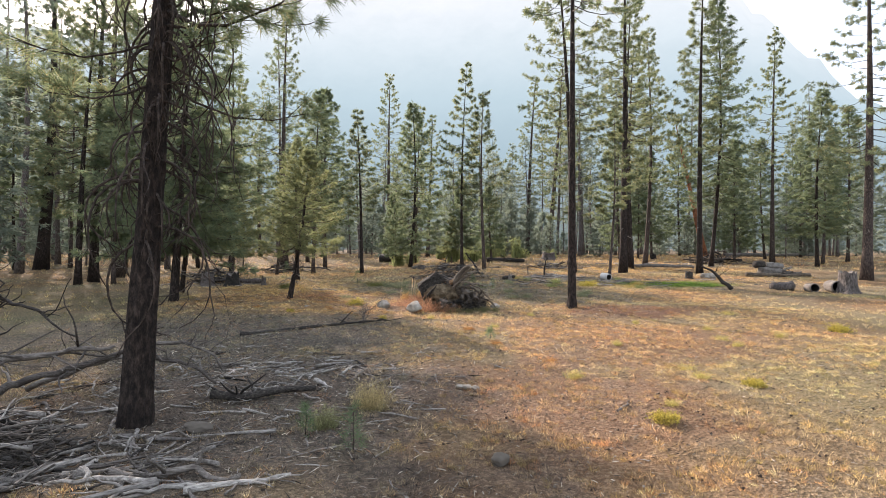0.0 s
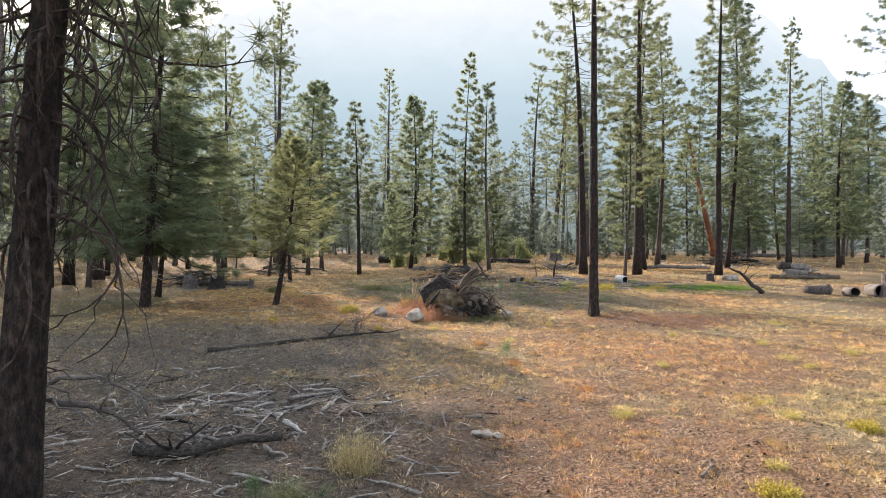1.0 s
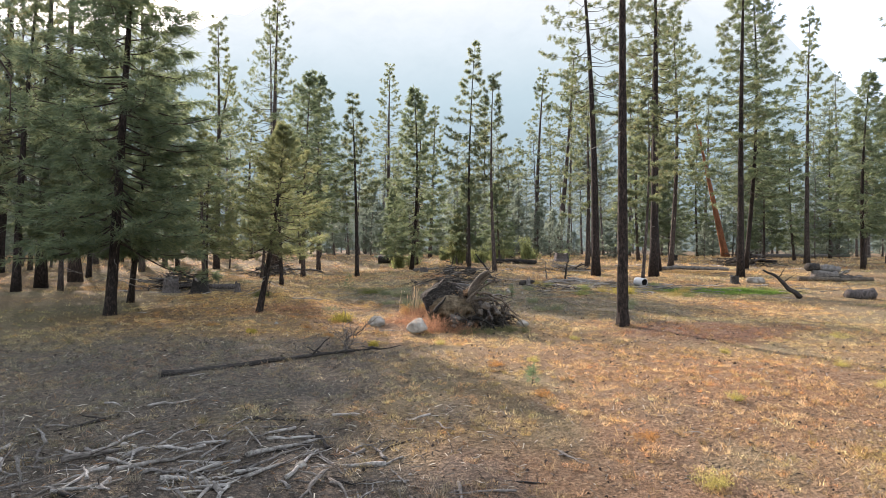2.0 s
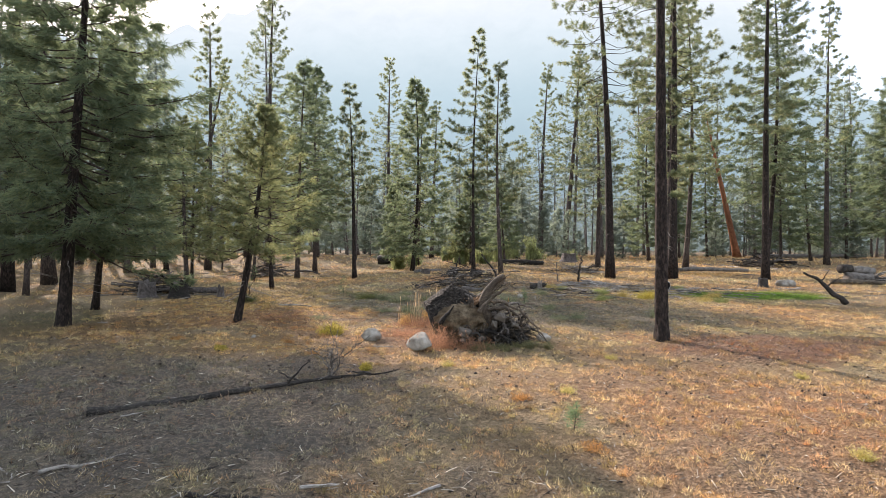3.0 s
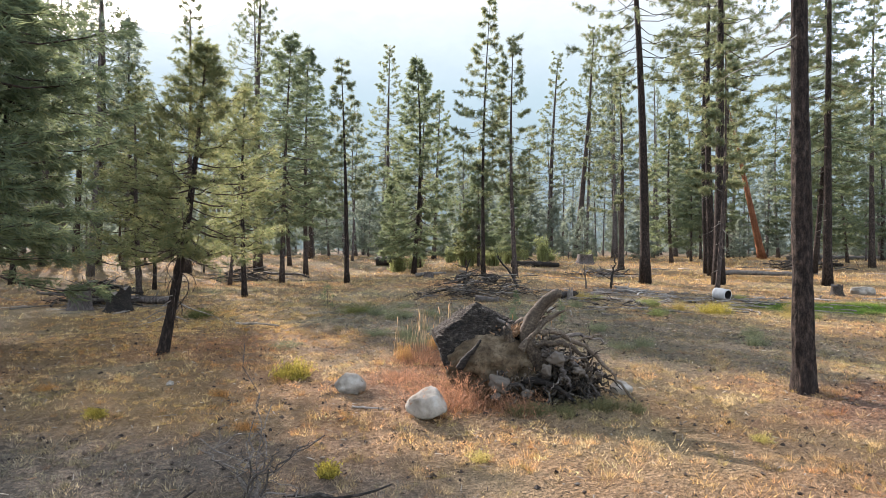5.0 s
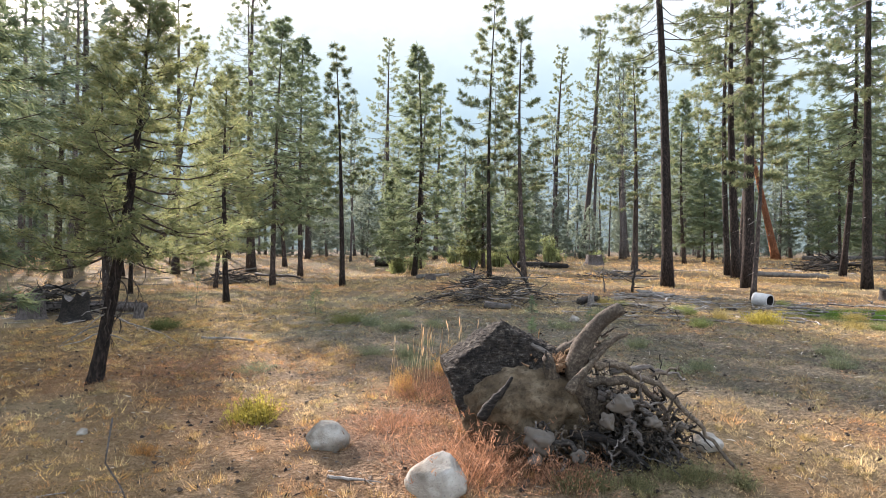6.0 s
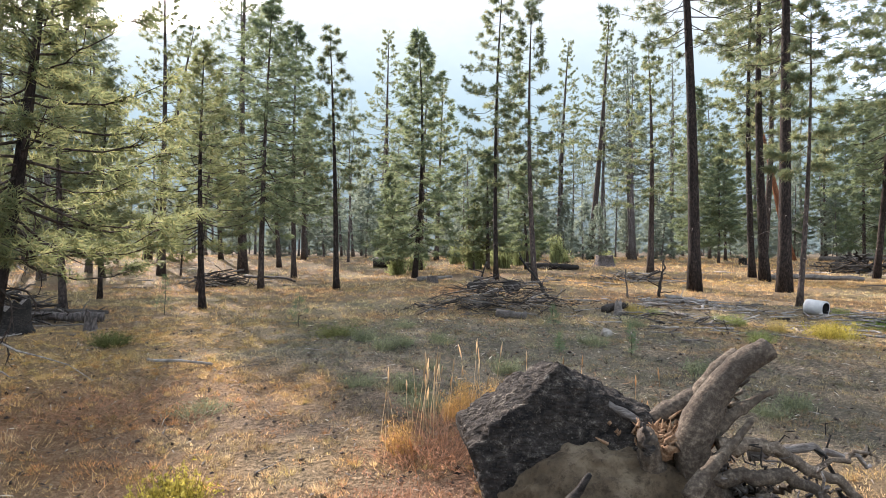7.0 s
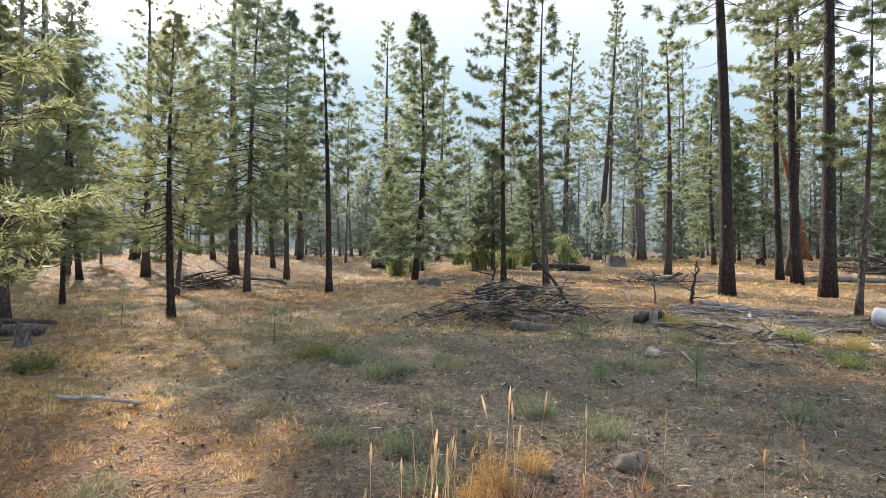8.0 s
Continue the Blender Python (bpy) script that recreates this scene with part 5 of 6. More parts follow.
def build_slash():
    scatter_sticks()
    heap("brush_pile", "wide heap of grey dead branches and charred sticks", 0.5, 28.3, 2.3, 1.5, 0.85, 300, 61, (0.3, 0.8), thick=0.8, fill=420, mats=(GREYWOOD, BLEACHED, CHARRED, CHARRED))
    heap("brush_pile", "low tangle of bleached branches in straw-coloured growth", 4.4, 26.2, 2.3, 1.3, 0.10, 44, 62, (0.3, 1.0), thick=0.7)
    heap("brush_pile", "heap of dark dead branches at the edge of the wood", 22.0, 45.2, 2.4, 1.4, 1.0, 60, 63, (0.8, 2.2), mats=(CHARRED, GREYWOOD))
    heap("brush_pile", "heap of dead branches beside charred logs", 18.6, 31.2, 1.4, 1.0, 0.4, 40, 64, (0.6, 1.4))
    heap("brush_pile", "tangled dead brush under leaning trees", -11.0, 39.2, 1.6, 1.2, 0.7, 50, 65, (0.7, 1.6), mats=(CHARRED, GREYWOOD))
    heap("brush_pile", "pile of dead branches on rotten logs", -10.8, 26.4, 1.7, 1.1, 0.75, 110, 66, (0.4, 1.2), mats=(CHARRED, GREYWOOD))
    heap("brush_pile", "dark brush heap far across the clearing", 5.2, 46.2, 1.4, 0.8, 0.35, 30, 67, (0.6, 1.6), mats=(CHARRED, GREYWOOD))
    heap("brush_pile", "grey dead twigs on golden growth", 7.2, 38.0, 1.8, 1.2, 0.3, 30, 68, (0.6, 1.5))
    log("charred_log_end", (0.1, 29.0, 0.6), (-0.2, 29.5, 0.5), 0.12, 0.11, "charred log end on top of a brush pile", CHARRED, 71, group="")
    log("charred_log_end", (0.8, 29.0, 0.55), (1.1, 29.5, 0.5), 0.15, 0.14, "dark log end on top of a brush pile", CHARRED, 72, group="")
    log("fallen_log", (0.3, 27.0, 0.1), (0.95, 26.8, 0.1), 0.1, 0.09, "short grey log in front of a brush pile", GREYWOOD, 73)

    near = base("dead_treetop", -5.2, 6.9, "fallen dead treetop with gnarled bare grey limbs", "dead tree")
    gnarled_limb(near, [(-7.6, 7.2, 0.35), (-6.2, 6.9, 0.45), (-5.2, 6.8, 0.62), (-4.4, 6.75, 0.78), (-3.9, 6.7, 0.86)], 0.065, 0.02, 1, GREYWOOD, 16)
    gnarled_limb(near, [(-6.0, 6.2, 0.1), (-5.2, 6.4, 0.32), (-4.6, 6.6, 0.6), (-4.0, 6.9, 0.66), (-3.3, 7.2, 0.5), (-2.95, 7.35, 0.2)], 0.055, 0.015, 2, GREYWOOD, 14)
    gnarled_limb(near, [(-8.0, 7.6, 1.15), (-6.6, 7.5, 1.32), (-5.8, 7.4, 1.3), (-5.2, 7.2, 1.12), (-4.6, 7.1, 0.9)], 0.042, 0.01, 3, CHARRED, 16)
    gnarled_limb(near, [(-8.0, 8.2, 1.5), (-6.8, 8.0, 1.62), (-6.1, 7.8, 1.5)], 0.035, 0.008, 4, CHARRED, 14)
    gnarled_limb(near, [(-7.2, 6.4, 0.2), (-6.2, 6.2, 0.55), (-5.4, 6.1, 0.8), (-5.0, 6.1, 0.85)], 0.05, 0.012, 5, GREYWOOD, 14)
    gnarled_limb(near, [(-5.6, 7.6, 0.1), (-4.7, 7.5, 0.5), (-3.9, 7.4, 0.72), (-3.2, 7.3, 0.7), (-2.8, 7.2, 0.42)], 0.04, 0.012, 6, GREYWOOD, 14)
    gnarled_limb(near, [(-6.4, 5.6, 0.1), (-5.4, 5.7, 0.36), (-4.8, 5.8, 0.42), (-4.3, 5.9, 0.2)], 0.065, 0.02, 7, CHARRED, 6)
    gnarled_limb(near, [(-7.4, 7.9, 0.2), (-6.6, 7.9, 0.7), (-6.1, 7.8, 1.1), (-6.0, 7.7, 1.5)], 0.05, 0.012, 8, CHARRED, 6)
    heap("brush_pile", "heap of bleached and charred limbs beside a dark trunk", -4.6, 5.3, 1.3, 0.9, 0.42, 190, 69, (0.3, 0.95), thick=0.85, fill=160, mats=(BLEACHED, GREYWOOD, GREYWOOD, CHARRED))
    twig = base("dead_bush", -1.95, 13.85, "small leafless dead bush by a charred limb", "dead bush")
    for i in range(9):
        r = np.random.default_rng(500 + i)
        e = (-1.95 + r.normal(0, 0.35), 13.85 + r.normal(0, 0.25), r.uniform(0.3, 0.65))
        gnarled_limb(twig, [(-1.95, 13.85, 0.0), (-1.95 + (e[0] + 1.95) * 0.4, 13.85 + (e[1] - 13.85) * 0.4, e[2] * 0.6), e], 0.010, 0.003, 520 + i, GREYWOOD, 3)


build_slash()


# drooping dead limbs on the trunks that the walk passes, each a part of its tree
def build_dead_limbs(start, count, low, high, lengths, lean, thick, seed, front):
    owner = next(o for o in scene.objects if o.get("label", "").startswith(start))
    rng = np.random.default_rng(seed)
    for i in range(count):
        h = rng.uniform(low, high)
        a = rng.uniform(*front) if i % 3 else rng.uniform(2, 4.4)
        c = np.array([lean[0] * h, lean[1] * h, h])
        ln = rng.uniform(*lengths)
        pts = [c]
        rise = rng.uniform(0.0, 0.5)
        for s in range(1, 11):
            rise -= rng.uniform(0.14, 0.44)
            a += rng.normal(0, 0.16)
            pts.append(pts[-1] + np.array([math.cos(a) * math.cos(rise), math.sin(a) * math.cos(rise), math.sin(rise)]) * ln / 10)
        limb = piece("dead_limb", Geo().tube(pts, np.linspace(thick, thick * 0.28, 11), 6, rough=0.05, rng=rng), TWIG, owner)
        for b in range(int(rng.integers(2, 6))):
            k = int(rng.integers(3, 10))
            w = pts[k] - pts[k - 1]
            e = pts[k] + w * rng.uniform(1.5, 4) + rng.normal(0, 0.05 * ln, 3) + np.array([0, 0, -0.07 * ln])
            piece("dead_twig", Geo().tube(wander(pts[k], e, 6, rng, 0.14), np.linspace(thick * 0.5, 0.002, 6), 4), TWIG, limb)


build_dead_limbs("dark ponderosa trunk", 70, 2.2, 6.0, (0.6, 1.9), (0.054, 0.007), 0.018, 88, (-1.5, 1.2))
build_dead_limbs("leaning young pine", 14, 0.9, 2.2, (0.35, 0.8), (0.16, 0.02), 0.010, 89, (-1.6, 1.0))


# ---- low growth ----
def blades(x, y, count, height, width, splay, rng, lean=0.0):
    """Tufts at x, y: count blades each, three corners a blade. Returns corners and the tuft of each corner."""
    n = len(x)
    height, width, splay = (np.broadcast_to(q, n) for q in (height, width, splay))
    z = gz(x, y) - 0.01
    a = rng.uniform(0, 2 * math.pi, (n, count))
    r = np.sqrt(rng.uniform(0, 1, (n, count))) * splay[:, None] * 0.55
    bx, by = x[:, None] + r * np.cos(a), y[:, None] + r * np.sin(a)
    h = height[:, None] * rng.uniform(0.45, 1.15, (n, count))
    out = splay[:, None] * rng.uniform(0.2, 1.3, (n, count)) + rng.normal(0, 0.01, (n, count))
    tip = np.stack([bx + out * np.cos(a) + lean, by + out * np.sin(a), z[:, None] + h], -1)
    q = rng.uniform(0, math.pi, (n, count))
    hw = width[:, None] * rng.uniform(0.6, 1.3, (n, count)) * 0.5
    dx, dy = np.cos(q) * hw, np.sin(q) * hw
    foot = z[:, None] * np.ones((1, count))
    v = np.stack([np.stack([bx - dx, by - dy, foot], -1), np.stack([bx + dx, by + dy, foot], -1), tip], 2)
    return v.reshape(-1, 3), np.repeat(np.arange(n), count * 3)


def grass_colours(x, y, rng, fresh=0.10, rust=0.10, pale=0.25):
    c = tint_at(x, y) * 1.3
    vivid = 0.3 + 0.7 * np.clip((1 - c.min(axis=1) / c.max(axis=1)) / 0.5, 0, 1)[:, None] ** 1.5
    kind = rng.random(len(x))[:, None]
    dim = np.clip(c.mean(axis=1, keepdims=True) / 0.40, 0.3, 1.0)  # pale stems dim with the patch, its painted shade included
    c = np.where(kind < fresh, c * 0.45 + np.array([0.30, 0.27, 0.08]) * 0.6 * dim, c)
    c = np.where((kind >= fresh) & (kind < fresh + rust), c * 0.55 + np.array([0.42, 0.17, 0.05]) * 0.5, c)
    c = np.where(kind > 1 - pale, c * 0.45 + np.array([0.66, 0.55, 0.32]) * 0.6 * dim, c)
    c = c * vivid + c.mean(axis=1, keepdims=True) * (1 - vivid) * np.array([[1.02, 1.0, 0.88]])
    c *= rng.uniform(0.62, 1.25, (len(x), 1))
    return np.clip(c, 0.02, 0.85)


def field(name, label, x0, x1, y0, y1, n, count, height, width, splay, seed, clump=0.3, category="dry grass", widen=0.0, **mixing):
    rng = np.random.default_rng(seed)
    x, y = rng.uniform(x0, x1, n * 2), rng.uniform(y0, y1, n * 2)
    keep = np.ones(len(x), bool)
    if widen:
        keep &= (x > -widen * y - 3) & (x < widen * y + 3)
    lumps = ripple(x * 2.3 + 40, y * 2.3 - 7) * 18 + ripple(x * 0.8, y * 0.8 + 30) * 10
    lumps += ripple(x * 6.1 - 11, y * 6.1 + 5) * 16
    keep &= rng.random(len(x)) < np.clip(0.45 + clump * lumps, 0.04, 1)
    bare = (1 - smooth01(0.5, 1.3, np.hypot((x + 2.6) / 2.6, (y - 7.2) / 3.6))) * 0.7
    keep &= rng.random(len(x)) > bare
    slashy = (1 - smooth01(0.5, 1.2, np.hypot((x - 5.5) / 4.2, (y - 28.6) / 2.4))) * 0.75
    keep &= rng.random(len(x)) > slashy
    x, y = x[keep][:n], y[keep][:n]
    size = rng.uniform(0.55, 1.35, len(x)) * (1 + 0.5 * (rng.random(len(x)) < 0.06))
    v, who = blades(x, y, count, height * size, width, splay * size, rng)
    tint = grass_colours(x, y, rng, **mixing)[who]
    ob = piece(name, Geo().add(v, f3=np.arange(len(v)).reshape(-1, 3)), GRASS, smooth=False, tint=tint)
    return tagged(ob, label, category, kind="stuff")


def litter(x0, x1, y0, y1, n, seed, length, width):
    """Fallen needles, twigs and chips lying flat."""
    rng = np.random.default_rng(seed)
    x, y = rng.uniform(x0, x1, n), rng.uniform(y0, y1, n)
    a = rng.uniform(0, 6.3, n)
    ln = length * rng.uniform(0.4, 1.6, n)
    z = gz(x, y) + rng.uniform(0.006, 0.03, n)
    dx, dy = np.cos(a) * ln / 2, np.sin(a) * ln / 2
    w = width * rng.uniform(0.5, 1.6, n) / 2
    ex, ey = -np.sin(a) * w, np.cos(a) * w
    rise = rng.normal(0, 0.012, n)
    v = np.stack([np.stack([x - dx + ex, y - dy + ey, z - rise], -1), np.stack([x - dx - ex, y - dy - ey, z - rise], -1),
                  np.stack([x + dx - ex * 0.4, y + dy - ey * 0.4, z + rise], -1), np.stack([x + dx + ex * 0.4, y + dy + ey * 0.4, z + rise], -1),
                  np.stack([x, y, z + w + 0.002], -1)], 1)
    k = np.arange(n)[:, None] * 5
    f3 = np.concatenate([k + np.array([[0, 1, 4]]), k + np.array([[1, 2, 4]]), k + np.array([[2, 3, 4]]), k + np.array([[3, 0, 4]])])
    c = np.array([[0.26, 0.23, 0.19], [0.05, 0.04, 0.033], [0.52, 0.47, 0.39], [0.26, 0.16, 0.09], [0.12, 0.10, 0.08]])[rng.integers(0, 5, n)] * rng.uniform(0.7, 1.2, (n, 1))
    ob = piece("forest_litter", Geo().add(v.reshape(-1, 3), f3=f3), GRASS, smooth=False, tint=np.repeat(c, 5, axis=0))
    tagged(ob, "fallen needles, twigs and wood chips on the soil", "litter", kind="stuff")


def clods(x0, x1, y0, y1, n, seed, size):
    """Crumbs of dark soil, cones and pebbles: rough little lumps."""
    rng = np.random.default_rng(seed)
    x, y = rng.uniform(x0, x1, n), rng.uniform(y0, y1, n)
    s = size * rng.uniform(0.35, 1.4, n)
    c = np.stack([x, y, gz(x, y) + s * 0.25], -1)
    unit = np.array([(1, 0, 0), (0, 1, 0), (-1, 0, 0), (0, -1, 0), (0, 0, 0.7), (0, 0, -0.7)], float)
    v = c[:, None] + unit[None] * s[:, None, None] * rng.uniform(0.5, 1.3, (n, 6, 1)) + rng.normal(0, 0.15, (n, 6, 3)) * s[:, None, None]
    f = np.array([(0, 1, 4), (1, 2, 4), (2, 3, 4), (3, 0, 4), (1, 0, 5), (2, 1, 5), (3, 2, 5), (0, 3, 5)])
    f3 = (np.arange(n)[:, None, None] * 6 + f[None]).reshape(-1, 3)
    c = np.array([[0.05, 0.04, 0.033], [0.09, 0.07, 0.055], [0.14, 0.11, 0.085], [0.28, 0.25, 0.21]])[rng.choice(4, n, p=[0.4, 0.3, 0.2, 0.1])]
    ob = piece("soil_crumbs", Geo().add(v.reshape(-1, 3), f3=f3), GRASS, smooth=False, tint=np.repeat(c, 6, axis=0))
    tagged(ob, "dark soil crumbs, cones and pebbles on the ground", "soil", kind="stuff")


def cushions(x0, x1, y0, y1, n, seed, radius, height, leaves, wide, label):
    """Low rounded clumps of small leaves and stems, of one kind in each patch."""
    rng = np.random.default_rng(seed)
    x, y = rng.uniform(x0, x1, n * 2), rng.uniform(y0, y1, n * 2)
    lumps = ripple(x * 3.1 - 4, y * 3.1 + 17) * 20 + ripple(x * 0.9 + 8, y * 0.9) * 8
    keep = rng.random(len(x)) < np.clip(0.5 + 0.7 * lumps, 0.06, 1)
    keep &= rng.random(len(x)) > (1 - smooth01(0.6, 1.3, np.hypot((x + 2.6) / 2.6, (y - 7.2) / 3.2))) * 0.6
    x, y = x[keep][:n], y[keep][:n]
    m = len(x)
    size = rng.uniform(0.45, 1.0, m) * np.where(rng.random(m) < 0.12, 1.6, 1.0)
    r, h = radius * size, height * size * rng.uniform(0.7, 1.3, m)
    u, a = np.sqrt(rng.random((m, leaves))), rng.uniform(0, 2 * math.pi, (m, leaves))
    px, py = x[:, None] + u * r[:, None] * np.cos(a), y[:, None] + u * r[:, None] * np.sin(a)
    low = gz(x, y)[:, None] + h[:, None] * (1 - u ** 2) * rng.uniform(-0.05, 0.75, (m, leaves))
    ln = (0.25 + 0.75 * rng.random((m, leaves))) * h[:, None] * 0.75
    b = a + rng.normal(0, 0.9, (m, leaves))
    out = 0.35 + 0.5 * u
    tip = np.stack([px + np.cos(b) * out * ln, py + np.sin(b) * out * ln, low + ln * 0.8], -1)
    q = rng.uniform(0, math.pi, (m, leaves))
    w = wide * rng.uniform(0.5, 1.4, (m, leaves)) / 2
    foot = np.stack([px, py, low], -1)
    half = np.stack([np.cos(q) * w, np.sin(q) * w, np.zeros_like(w)], -1)
    v = np.stack([foot - half, foot + half, tip], 2).reshape(-1, 3)
    kinds = np.array([[0.40, 0.17, 0.065], [0.24, 0.22, 0.085], [0.55, 0.43, 0.22], [0.19, 0.165, 0.12], [0.47, 0.31, 0.10], [0.30, 0.24, 0.16]])
    which = (ripple(x * 0.75 + 31, y * 0.75 - 13) * 45 + rng.normal(0, 1.1, m) + 3).astype(int) % 6
    c = tint_at(x, y)
    c = (c * 0.75 + kinds[which] * np.clip(c.mean(axis=1, keepdims=True) / 0.30, 0.35, 1.0) * 0.75) * rng.uniform(0.55, 1.3, (m, 1))
    ob = piece("low_forbs", Geo().add(v, f3=np.arange(len(v)).reshape(-1, 3)), GRASS, smooth=False, tint=np.repeat(np.clip(c, 0.02, 0.8), leaves * 3, axis=0))
    tagged(ob, label, "low plants", kind="stuff")


def stalks(x, y, n, spread_by, height, colour, seed, name, label):
    """Tall dry stems with feathery seed heads."""
    rng = np.random.default_rng(seed)
    g, tint = Geo(), []
    for i in range(n):
        px, py = x + rng.normal(0, spread_by), y + rng.normal(0, spread_by * 0.8)
        z = float(gz(px, py)) - 0.01
        h = height * rng.uniform(0.6, 1.1)
        top = np.array([px + rng.normal(0, 0.06), py + rng.normal(0, 0.06), z + h])
        foot = np.array([px, py, z])
        mid = (foot + top) / 2 + rng.normal(0, 0.008, 3)
        g.tube(np.array([foot, mid, top]), [0.0025, 0.002, 0.0015], 3)
        tip = top + (top - mid) * 0.22
        g.tube(np.array([top - (top - mid) * 0.25, top, tip]), [0.003, 0.009, 0.002], 5)
    total = sum(len(q) for q in g.v)
    c = np.array(colour) * rng.uniform(0.85, 1.1, (total, 1))
    ob = piece(name, g, GRASS, tint=np.clip(c, 0, 0.9))
    return tagged(ob, label, "tall grass", kind="stuff")


def shrub(x, y, radius, height, colour, n, seed, name, label, width=0.012):
    """A bushy clump of stems and small leaves, one thing of its own."""
    rng = np.random.default_rng(seed)
    px, py = np.full(n, x) + rng.normal(0, radius * 0.35, n), np.full(n, y) + rng.normal(0, radius * 0.35, n)
    v, who = blades(px, py, 14, height * rng.uniform(0.5, 1.1, n), width, radius * 0.6, rng)
    P = v[2::3][rng.random(len(v) // 3) < 0.5]
    D = np.tile([0, 0, 1.0], (len(P), 1))
    leaf, f3 = needles(P - np.array([0, 0, height * 0.15]), D, 3, height * 0.16, width * 1.4, 0.9, rng)
    g = Geo().add(v, f3=np.arange(len(v)).reshape(-1, 3)).add(leaf, f3=f3)
    c = np.array(colour) * rng.uniform(0.75, 1.2, (len(v) + len(leaf), 1))
    ob = piece(name, g, GRASS, smooth=False, tint=c)
    z = float(gz(x, y))
    ob.data.transform(Matrix.Translation((-x, -y, -z)))
    ob.matrix_world = pose(x, y, z)
    return tagged(ob, label, "shrub")


def sapling(x, y, height, seed, label):
    """A seedling pine: a thin stem with a few soft needle brushes."""
    rng = np.random.default_rng(seed)
    ob = base("pine_seedling", x, y, label, "sapling", "pine seedlings", sink=0.02)
    piece("stem", Geo().tube(wander((0, 0, 0), (rng.normal(0, 0.03), 0, height), 5, rng, 0.03), np.linspace(0.008, 0.003, 5), 5), TWIG, ob)
    n = int(26 + 30 * height)
    h = rng.uniform(0.12, 1.0, n) * height
    a = rng.uniform(0, 6.3, n)
    r = 0.40 * height * (1.05 - h / height) * rng.uniform(0.2, 1.0, n)
    P = np.stack([r * np.cos(a), r * np.sin(a), h], -1)
    D = np.stack([0.7 * np.cos(a), 0.7 * np.sin(a), np.full(n, 0.7)], -1)
    v, f3 = needles(P, D, 12, 0.10, 0.0045, 0.5, rng)
    piece("foliage", Geo().add(v, f3=f3), SEEDLING, ob, smooth=False)
    return ob


SEEDLING = needle_material("seedling_needles", [(0.0, (0.06, 0.09, 0.045)), (0.6, (0.09, 0.13, 0.06)), (1.0, (0.12, 0.16, 0.07))], 0.45)

field("dry_grass", "short straw-coloured bunches on the near clearing", -9, 10, 2.6, 27, 18000, 14, 0.052, 0.0038, 0.042, 1, 1.2)
field("dry_grass", "dry bunches on the middle of the clearing", -16, 20, 26, 38, 10000, 11, 0.10, 0.010, 0.08, 2, 0.6, widen=0.85)
field("dry_grass", "golden dry bunches on the far clearing", -40, 48, 36, 75, 11000, 9, 0.17, 0.022, 0.16, 3, 0.2, widen=0.85)
field("dry_grass", "dry bunches at the shaded side of the clearing", -30, -8.5, 12, 36, 4500, 10, 0.09, 0.010, 0.08, 4, 0.5, widen=0.85)
field("dry_grass", "dry bunches at the sunny side of the clearing", 9.5, 30, 10, 27, 4500, 12, 0.08, 0.008, 0.07, 8, 0.6, widen=0.85)
field("fine_grass", "thin short dead blades between the bunches", -8, 9, 2.6, 25, 10000, 6, 0.035, 0.004, 0.045, 5, 0.5, pale=0.45)
field("bunch_grass", "yellow bunches standing out of the clearing", -8, 11, 3, 26, 6800, 42, 0.075, 0.0034, 0.050, 6, 1.0, pale=0.4, fresh=0.4)
field("meadow_grass", "bright green short growth in a damp strip", 7.6, 13.2, 24.7, 26.6, 4200, 12, 0.07, 0.010, 0.07, 7, 0.1, fresh=0.0, rust=0.0, pale=0.0)
litter(-7, 7, 2.6, 14, 12000, 11, 0.05, 0.008)
litter(-8, 8, 14, 30, 7000, 12, 0.06, 0.010)
litter(-5.5, 0.5, 3.5, 11, 2600, 13, 0.10, 0.009)
litter(-2, 9, 19, 31, 3500, 14, 0.09, 0.010)
clods(-8, 8, 2.6, 13, 5000, 31, 0.016)
clods(-9, 10, 13, 30, 6000, 32, 0.022)
cushions(-7.5, 9, 3.0, 14, 4800, 41, 0.085, 0.075, 36, 0.006, "low dry cushions of rust, olive and straw-coloured growth")
cushions(-9, 11, 14, 27, 5400, 42, 0.11, 0.085, 36, 0.0065, "low dry clumps of rust and straw-coloured growth")
stalks(-1.12, 18.9, 15, 0.22, 0.62, (0.78, 0.60, 0.36), 21, "tall_grass", "tall dry stems with feathery seed heads")
stalks(-0.75, 19.5, 16, 0.32, 0.66, (0.76, 0.56, 0.33), 22, "tall_grass", "tall dry stems with seed heads behind a stump")
stalks(-0.1, 18.4, 10, 0.25, 0.5, (0.55, 0.30, 0.13), 23, "tall_grass", "rust-coloured dry stems beside a charred stump")
stalks(0.3, 19.3, 16, 0.5, 0.5, (0.55, 0.33, 0.15), 24, "tall_grass", "tall dry stems in the open")
for i, (px, py, w, n) in enumerate(((-0.55, 16.6, 0.55, 130), (-0.25, 17.0, 0.3, 60), (-1.25, 17.6, 0.5, 80), (0.25, 16.35, 0.3, 50), (-4.3, 19.7, 0.8, 70), (0.2, 19.0, 0.9, 80), (-0.95, 18.6, 0.5, 120), (-0.6, 19.3, 0.6, 110))):
    shrub(px, py, w, 0.40 if i < 2 else 0.22, (0.40, 0.215, 0.125), n // 2, 600 + i, "rusty_forb", "rust-red dry feathery forbs", 0.006)
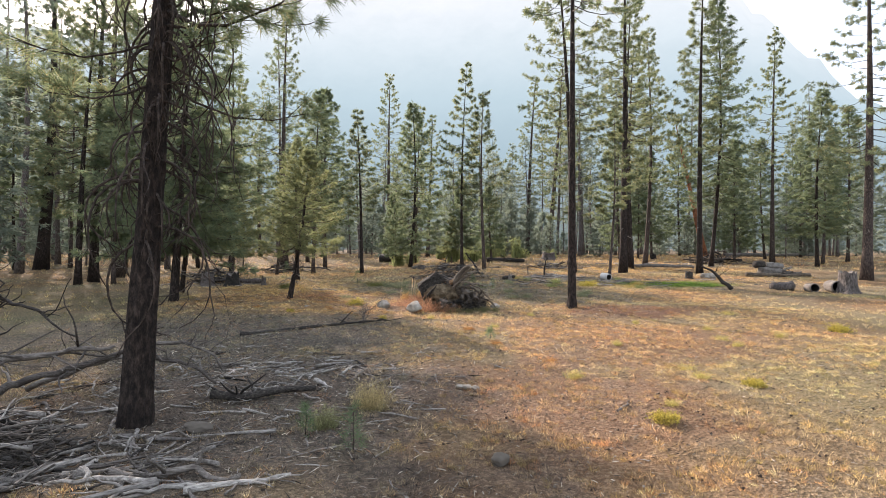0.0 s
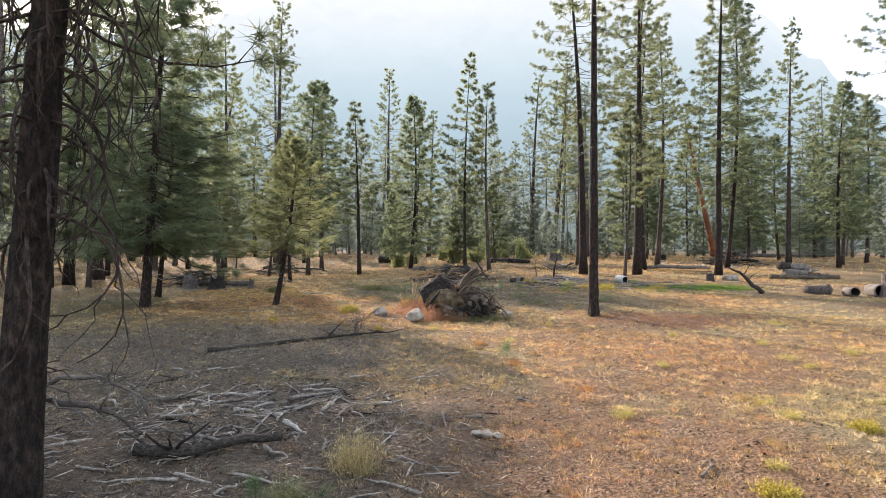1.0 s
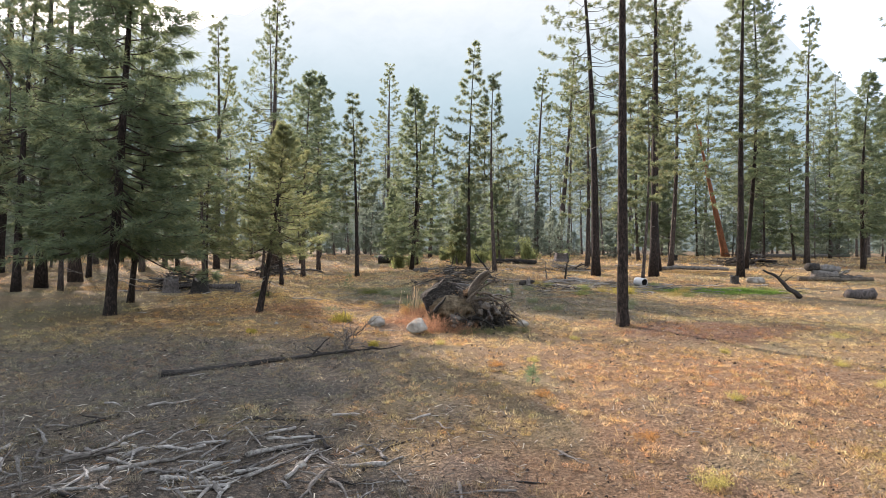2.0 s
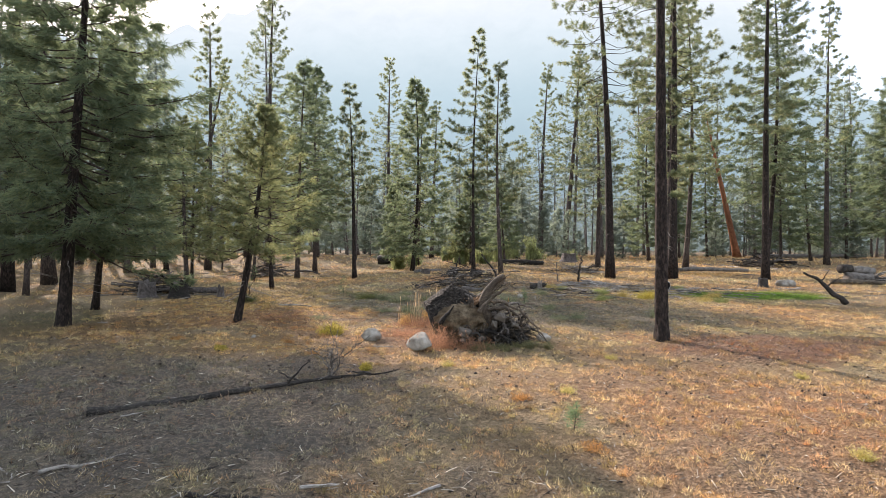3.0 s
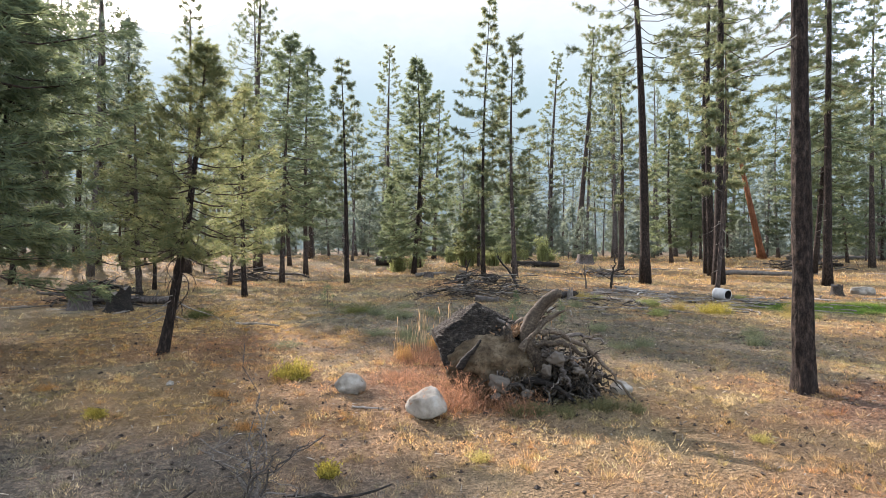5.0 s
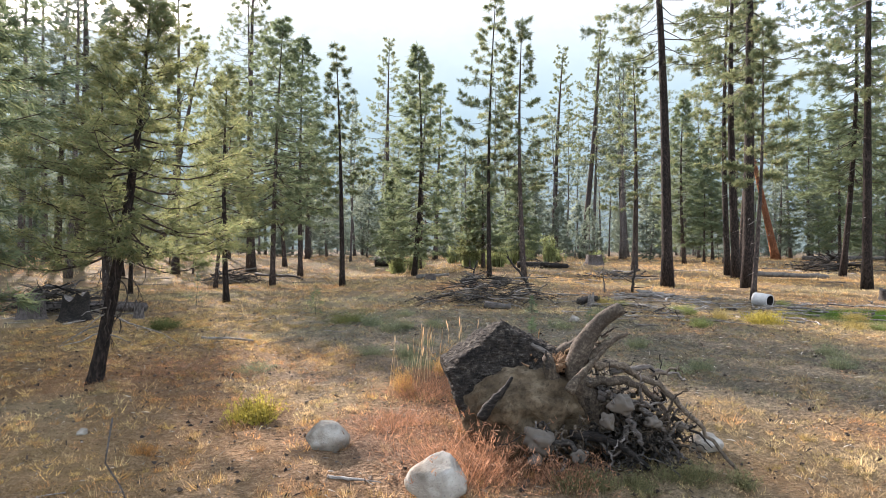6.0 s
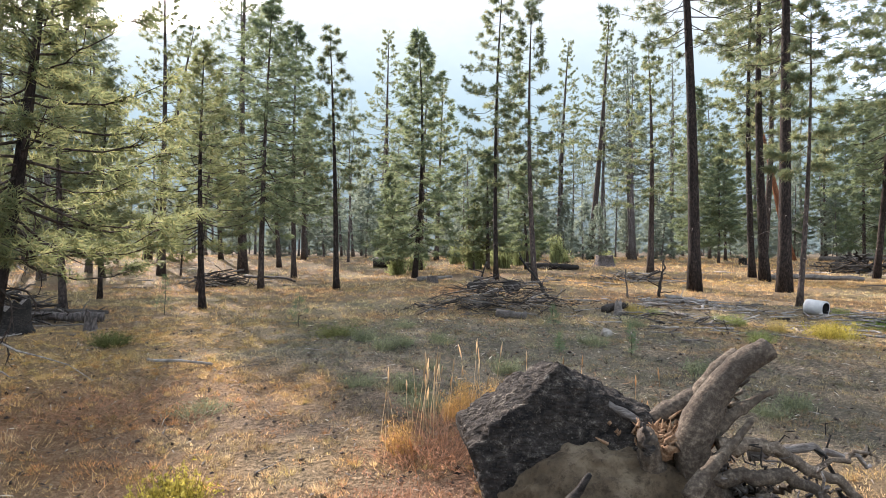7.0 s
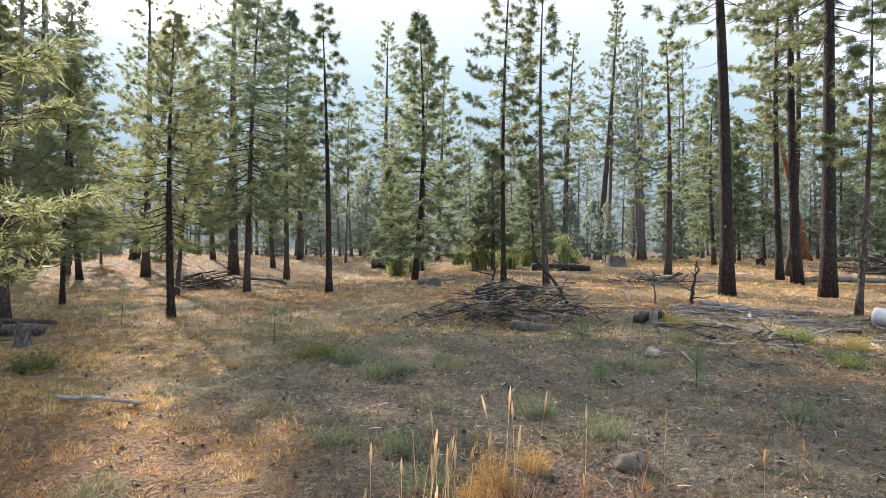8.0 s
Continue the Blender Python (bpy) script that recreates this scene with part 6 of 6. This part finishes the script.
for i, (px, py, w, h) in enumerate(((-2.75, 17.8, 0.19, 0.22), (-4.3, 15.9, 0.08, 0.09), (2.6, 6.6, 0.13, 0.14), (6.3, 24.4, 0.35, 0.3), (9.3, 13.2, 0.2, 0.2), (4.6, 8.3, 0.12, 0.12), (-1.55, 14.5, 0.07, 0.12), (-2.9, 24.6, 0.4, 0.2), (-6.6, 23.6, 0.25, 0.25))):
    shrub(px, py, w, h, (0.42, 0.35, 0.07) if i not in (7, 8) else (0.16, 0.17, 0.06), 46, 640 + i, "low_shrub", "bright yellow-green low shrub in dry growth" if i not in (7, 8) else "dull green low shrub in dry growth")
for i, (px, py, h) in enumerate(((-3.86, 25.4, 0.75), (2.0, 22.7, 0.5), (1.35, 25.6, 0.45), (-0.9, 5.7, 0.5), (-1.5, 6.2, 0.35), (1.0, 11.9, 0.3), (-7.7, 27.6, 1.0), (0.95, 23.0, 0.3))):
    sapling(px, py, h, 700 + i, "soft green pine seedling in dry growth")
for i in range(22):
    r = np.random.default_rng(900 + i)
    shrub(r.uniform(-3.5, 5.5), r.uniform(19.6, 26.0), r.uniform(0.14, 0.3), r.uniform(0.12, 0.28), (0.21, 0.23, 0.13), 24, 900 + i, "grey_green_forb", "dull grey-green forb on bare soil", 0.007)
for i in range(14):
    r = np.random.default_rng(800 + i)
    x, y = r.uniform(-4, 10), r.uniform(46, 60)
    shrub(x, y, r.uniform(0.4, 0.7), r.uniform(0.9, 2.0), (0.27, 0.30, 0.13), 26, 820 + i, "bush", "pale green undergrowth bush at the edge of the wood", 0.05)
shrub(-0.9, 7.2, 0.24, 0.40, (0.40, 0.33, 0.17), 60, 951, "bunch_grass_clump", "tall half-dry bunch of fine pale stems", 0.004)
shrub(-1.35, 6.5, 0.16, 0.26, (0.26, 0.26, 0.13), 40, 952, "bunch_grass_clump", "grey-green bunch of fine stems on bare soil", 0.005)
for i, (px, py, w) in enumerate(((5.8, 11.7, 0.15), (3.45, 11.1, 0.09), (2.05, 8.8, 0.15), (4.0, 9.25, 0.14), (3.95, 8.6, 0.12), (5.8, 11.1, 0.10), (6.1, 13.0, 0.10), (7.4, 12.4, 0.14), (2.9, 7.1, 0.10), (4.9, 14.3, 0.09), (1.2, 13.2, 0.10), (7.9, 15.6, 0.15), (-0.3, 14.9, 0.10), (2.4, 15.3, 0.09))):
    shrub(px, py, w, 0.7 * w + 0.05, (0.50, 0.43, 0.14), 20, 960 + i, "yellow_tussock", "soft yellow tussock in dry growth", 0.004)
for i, (px, py) in enumerate(((1.1, 11.4), (1.9, 9.9), (0.6, 13.0), (-2.6, 15.6), (-3.4, 16.9), (-5.6, 17.0))):
    shrub(px, py, 0.12, 0.10, (0.46, 0.235, 0.075), 18, 980 + i, "orange_forb", "bright orange dry forb", 0.005)
for i in range(9):
    r = np.random.default_rng(990 + i)
    shrub(0.1 + 0.17 * i + r.normal(0, 0.05), 16.3 + r.normal(0, 0.08), 0.12, 0.13, (0.20, 0.19, 0.09), 20, 990 + i, "olive_forb", "dull olive forb growing against tangled roots", 0.005)
for i in range(5):
    r = np.random.default_rng(1010 + i)
    rock(0.4 + r.normal(0, 0.09), 7.95 + r.normal(0, 0.06), (0.07, 0.05, 0.028), 1020 + i, "flat pale lump of bleached rotten wood", 0.35, 40.0 * i)
for i in range(16):
    r = np.random.default_rng(1040 + i)
    shrub(r.uniform(3.6, 9.5), r.uniform(23.2, 28.6), r.uniform(0.14, 0.26), r.uniform(0.14, 0.26), (0.46, 0.36, 0.12) if i % 3 else (0.26, 0.29, 0.10), 26, 1040 + i, "yellow_tussock", "yellow tussock standing among grey slash" if i % 3 else "fresh green tussock among grey slash", 0.008)
for i, (px, py, h) in enumerate(((-0.63, 19.86, 0.34), (-0.78, 19.55, 0.30), (-1.25, 18.7, 0.28), (-0.3, 20.3, 0.2))):
    shrub(px, py, 0.13, h, (0.58, 0.36, 0.13), 30, 1070 + i, "golden_tussock", "golden feathery tussock by a charred stump", 0.004)
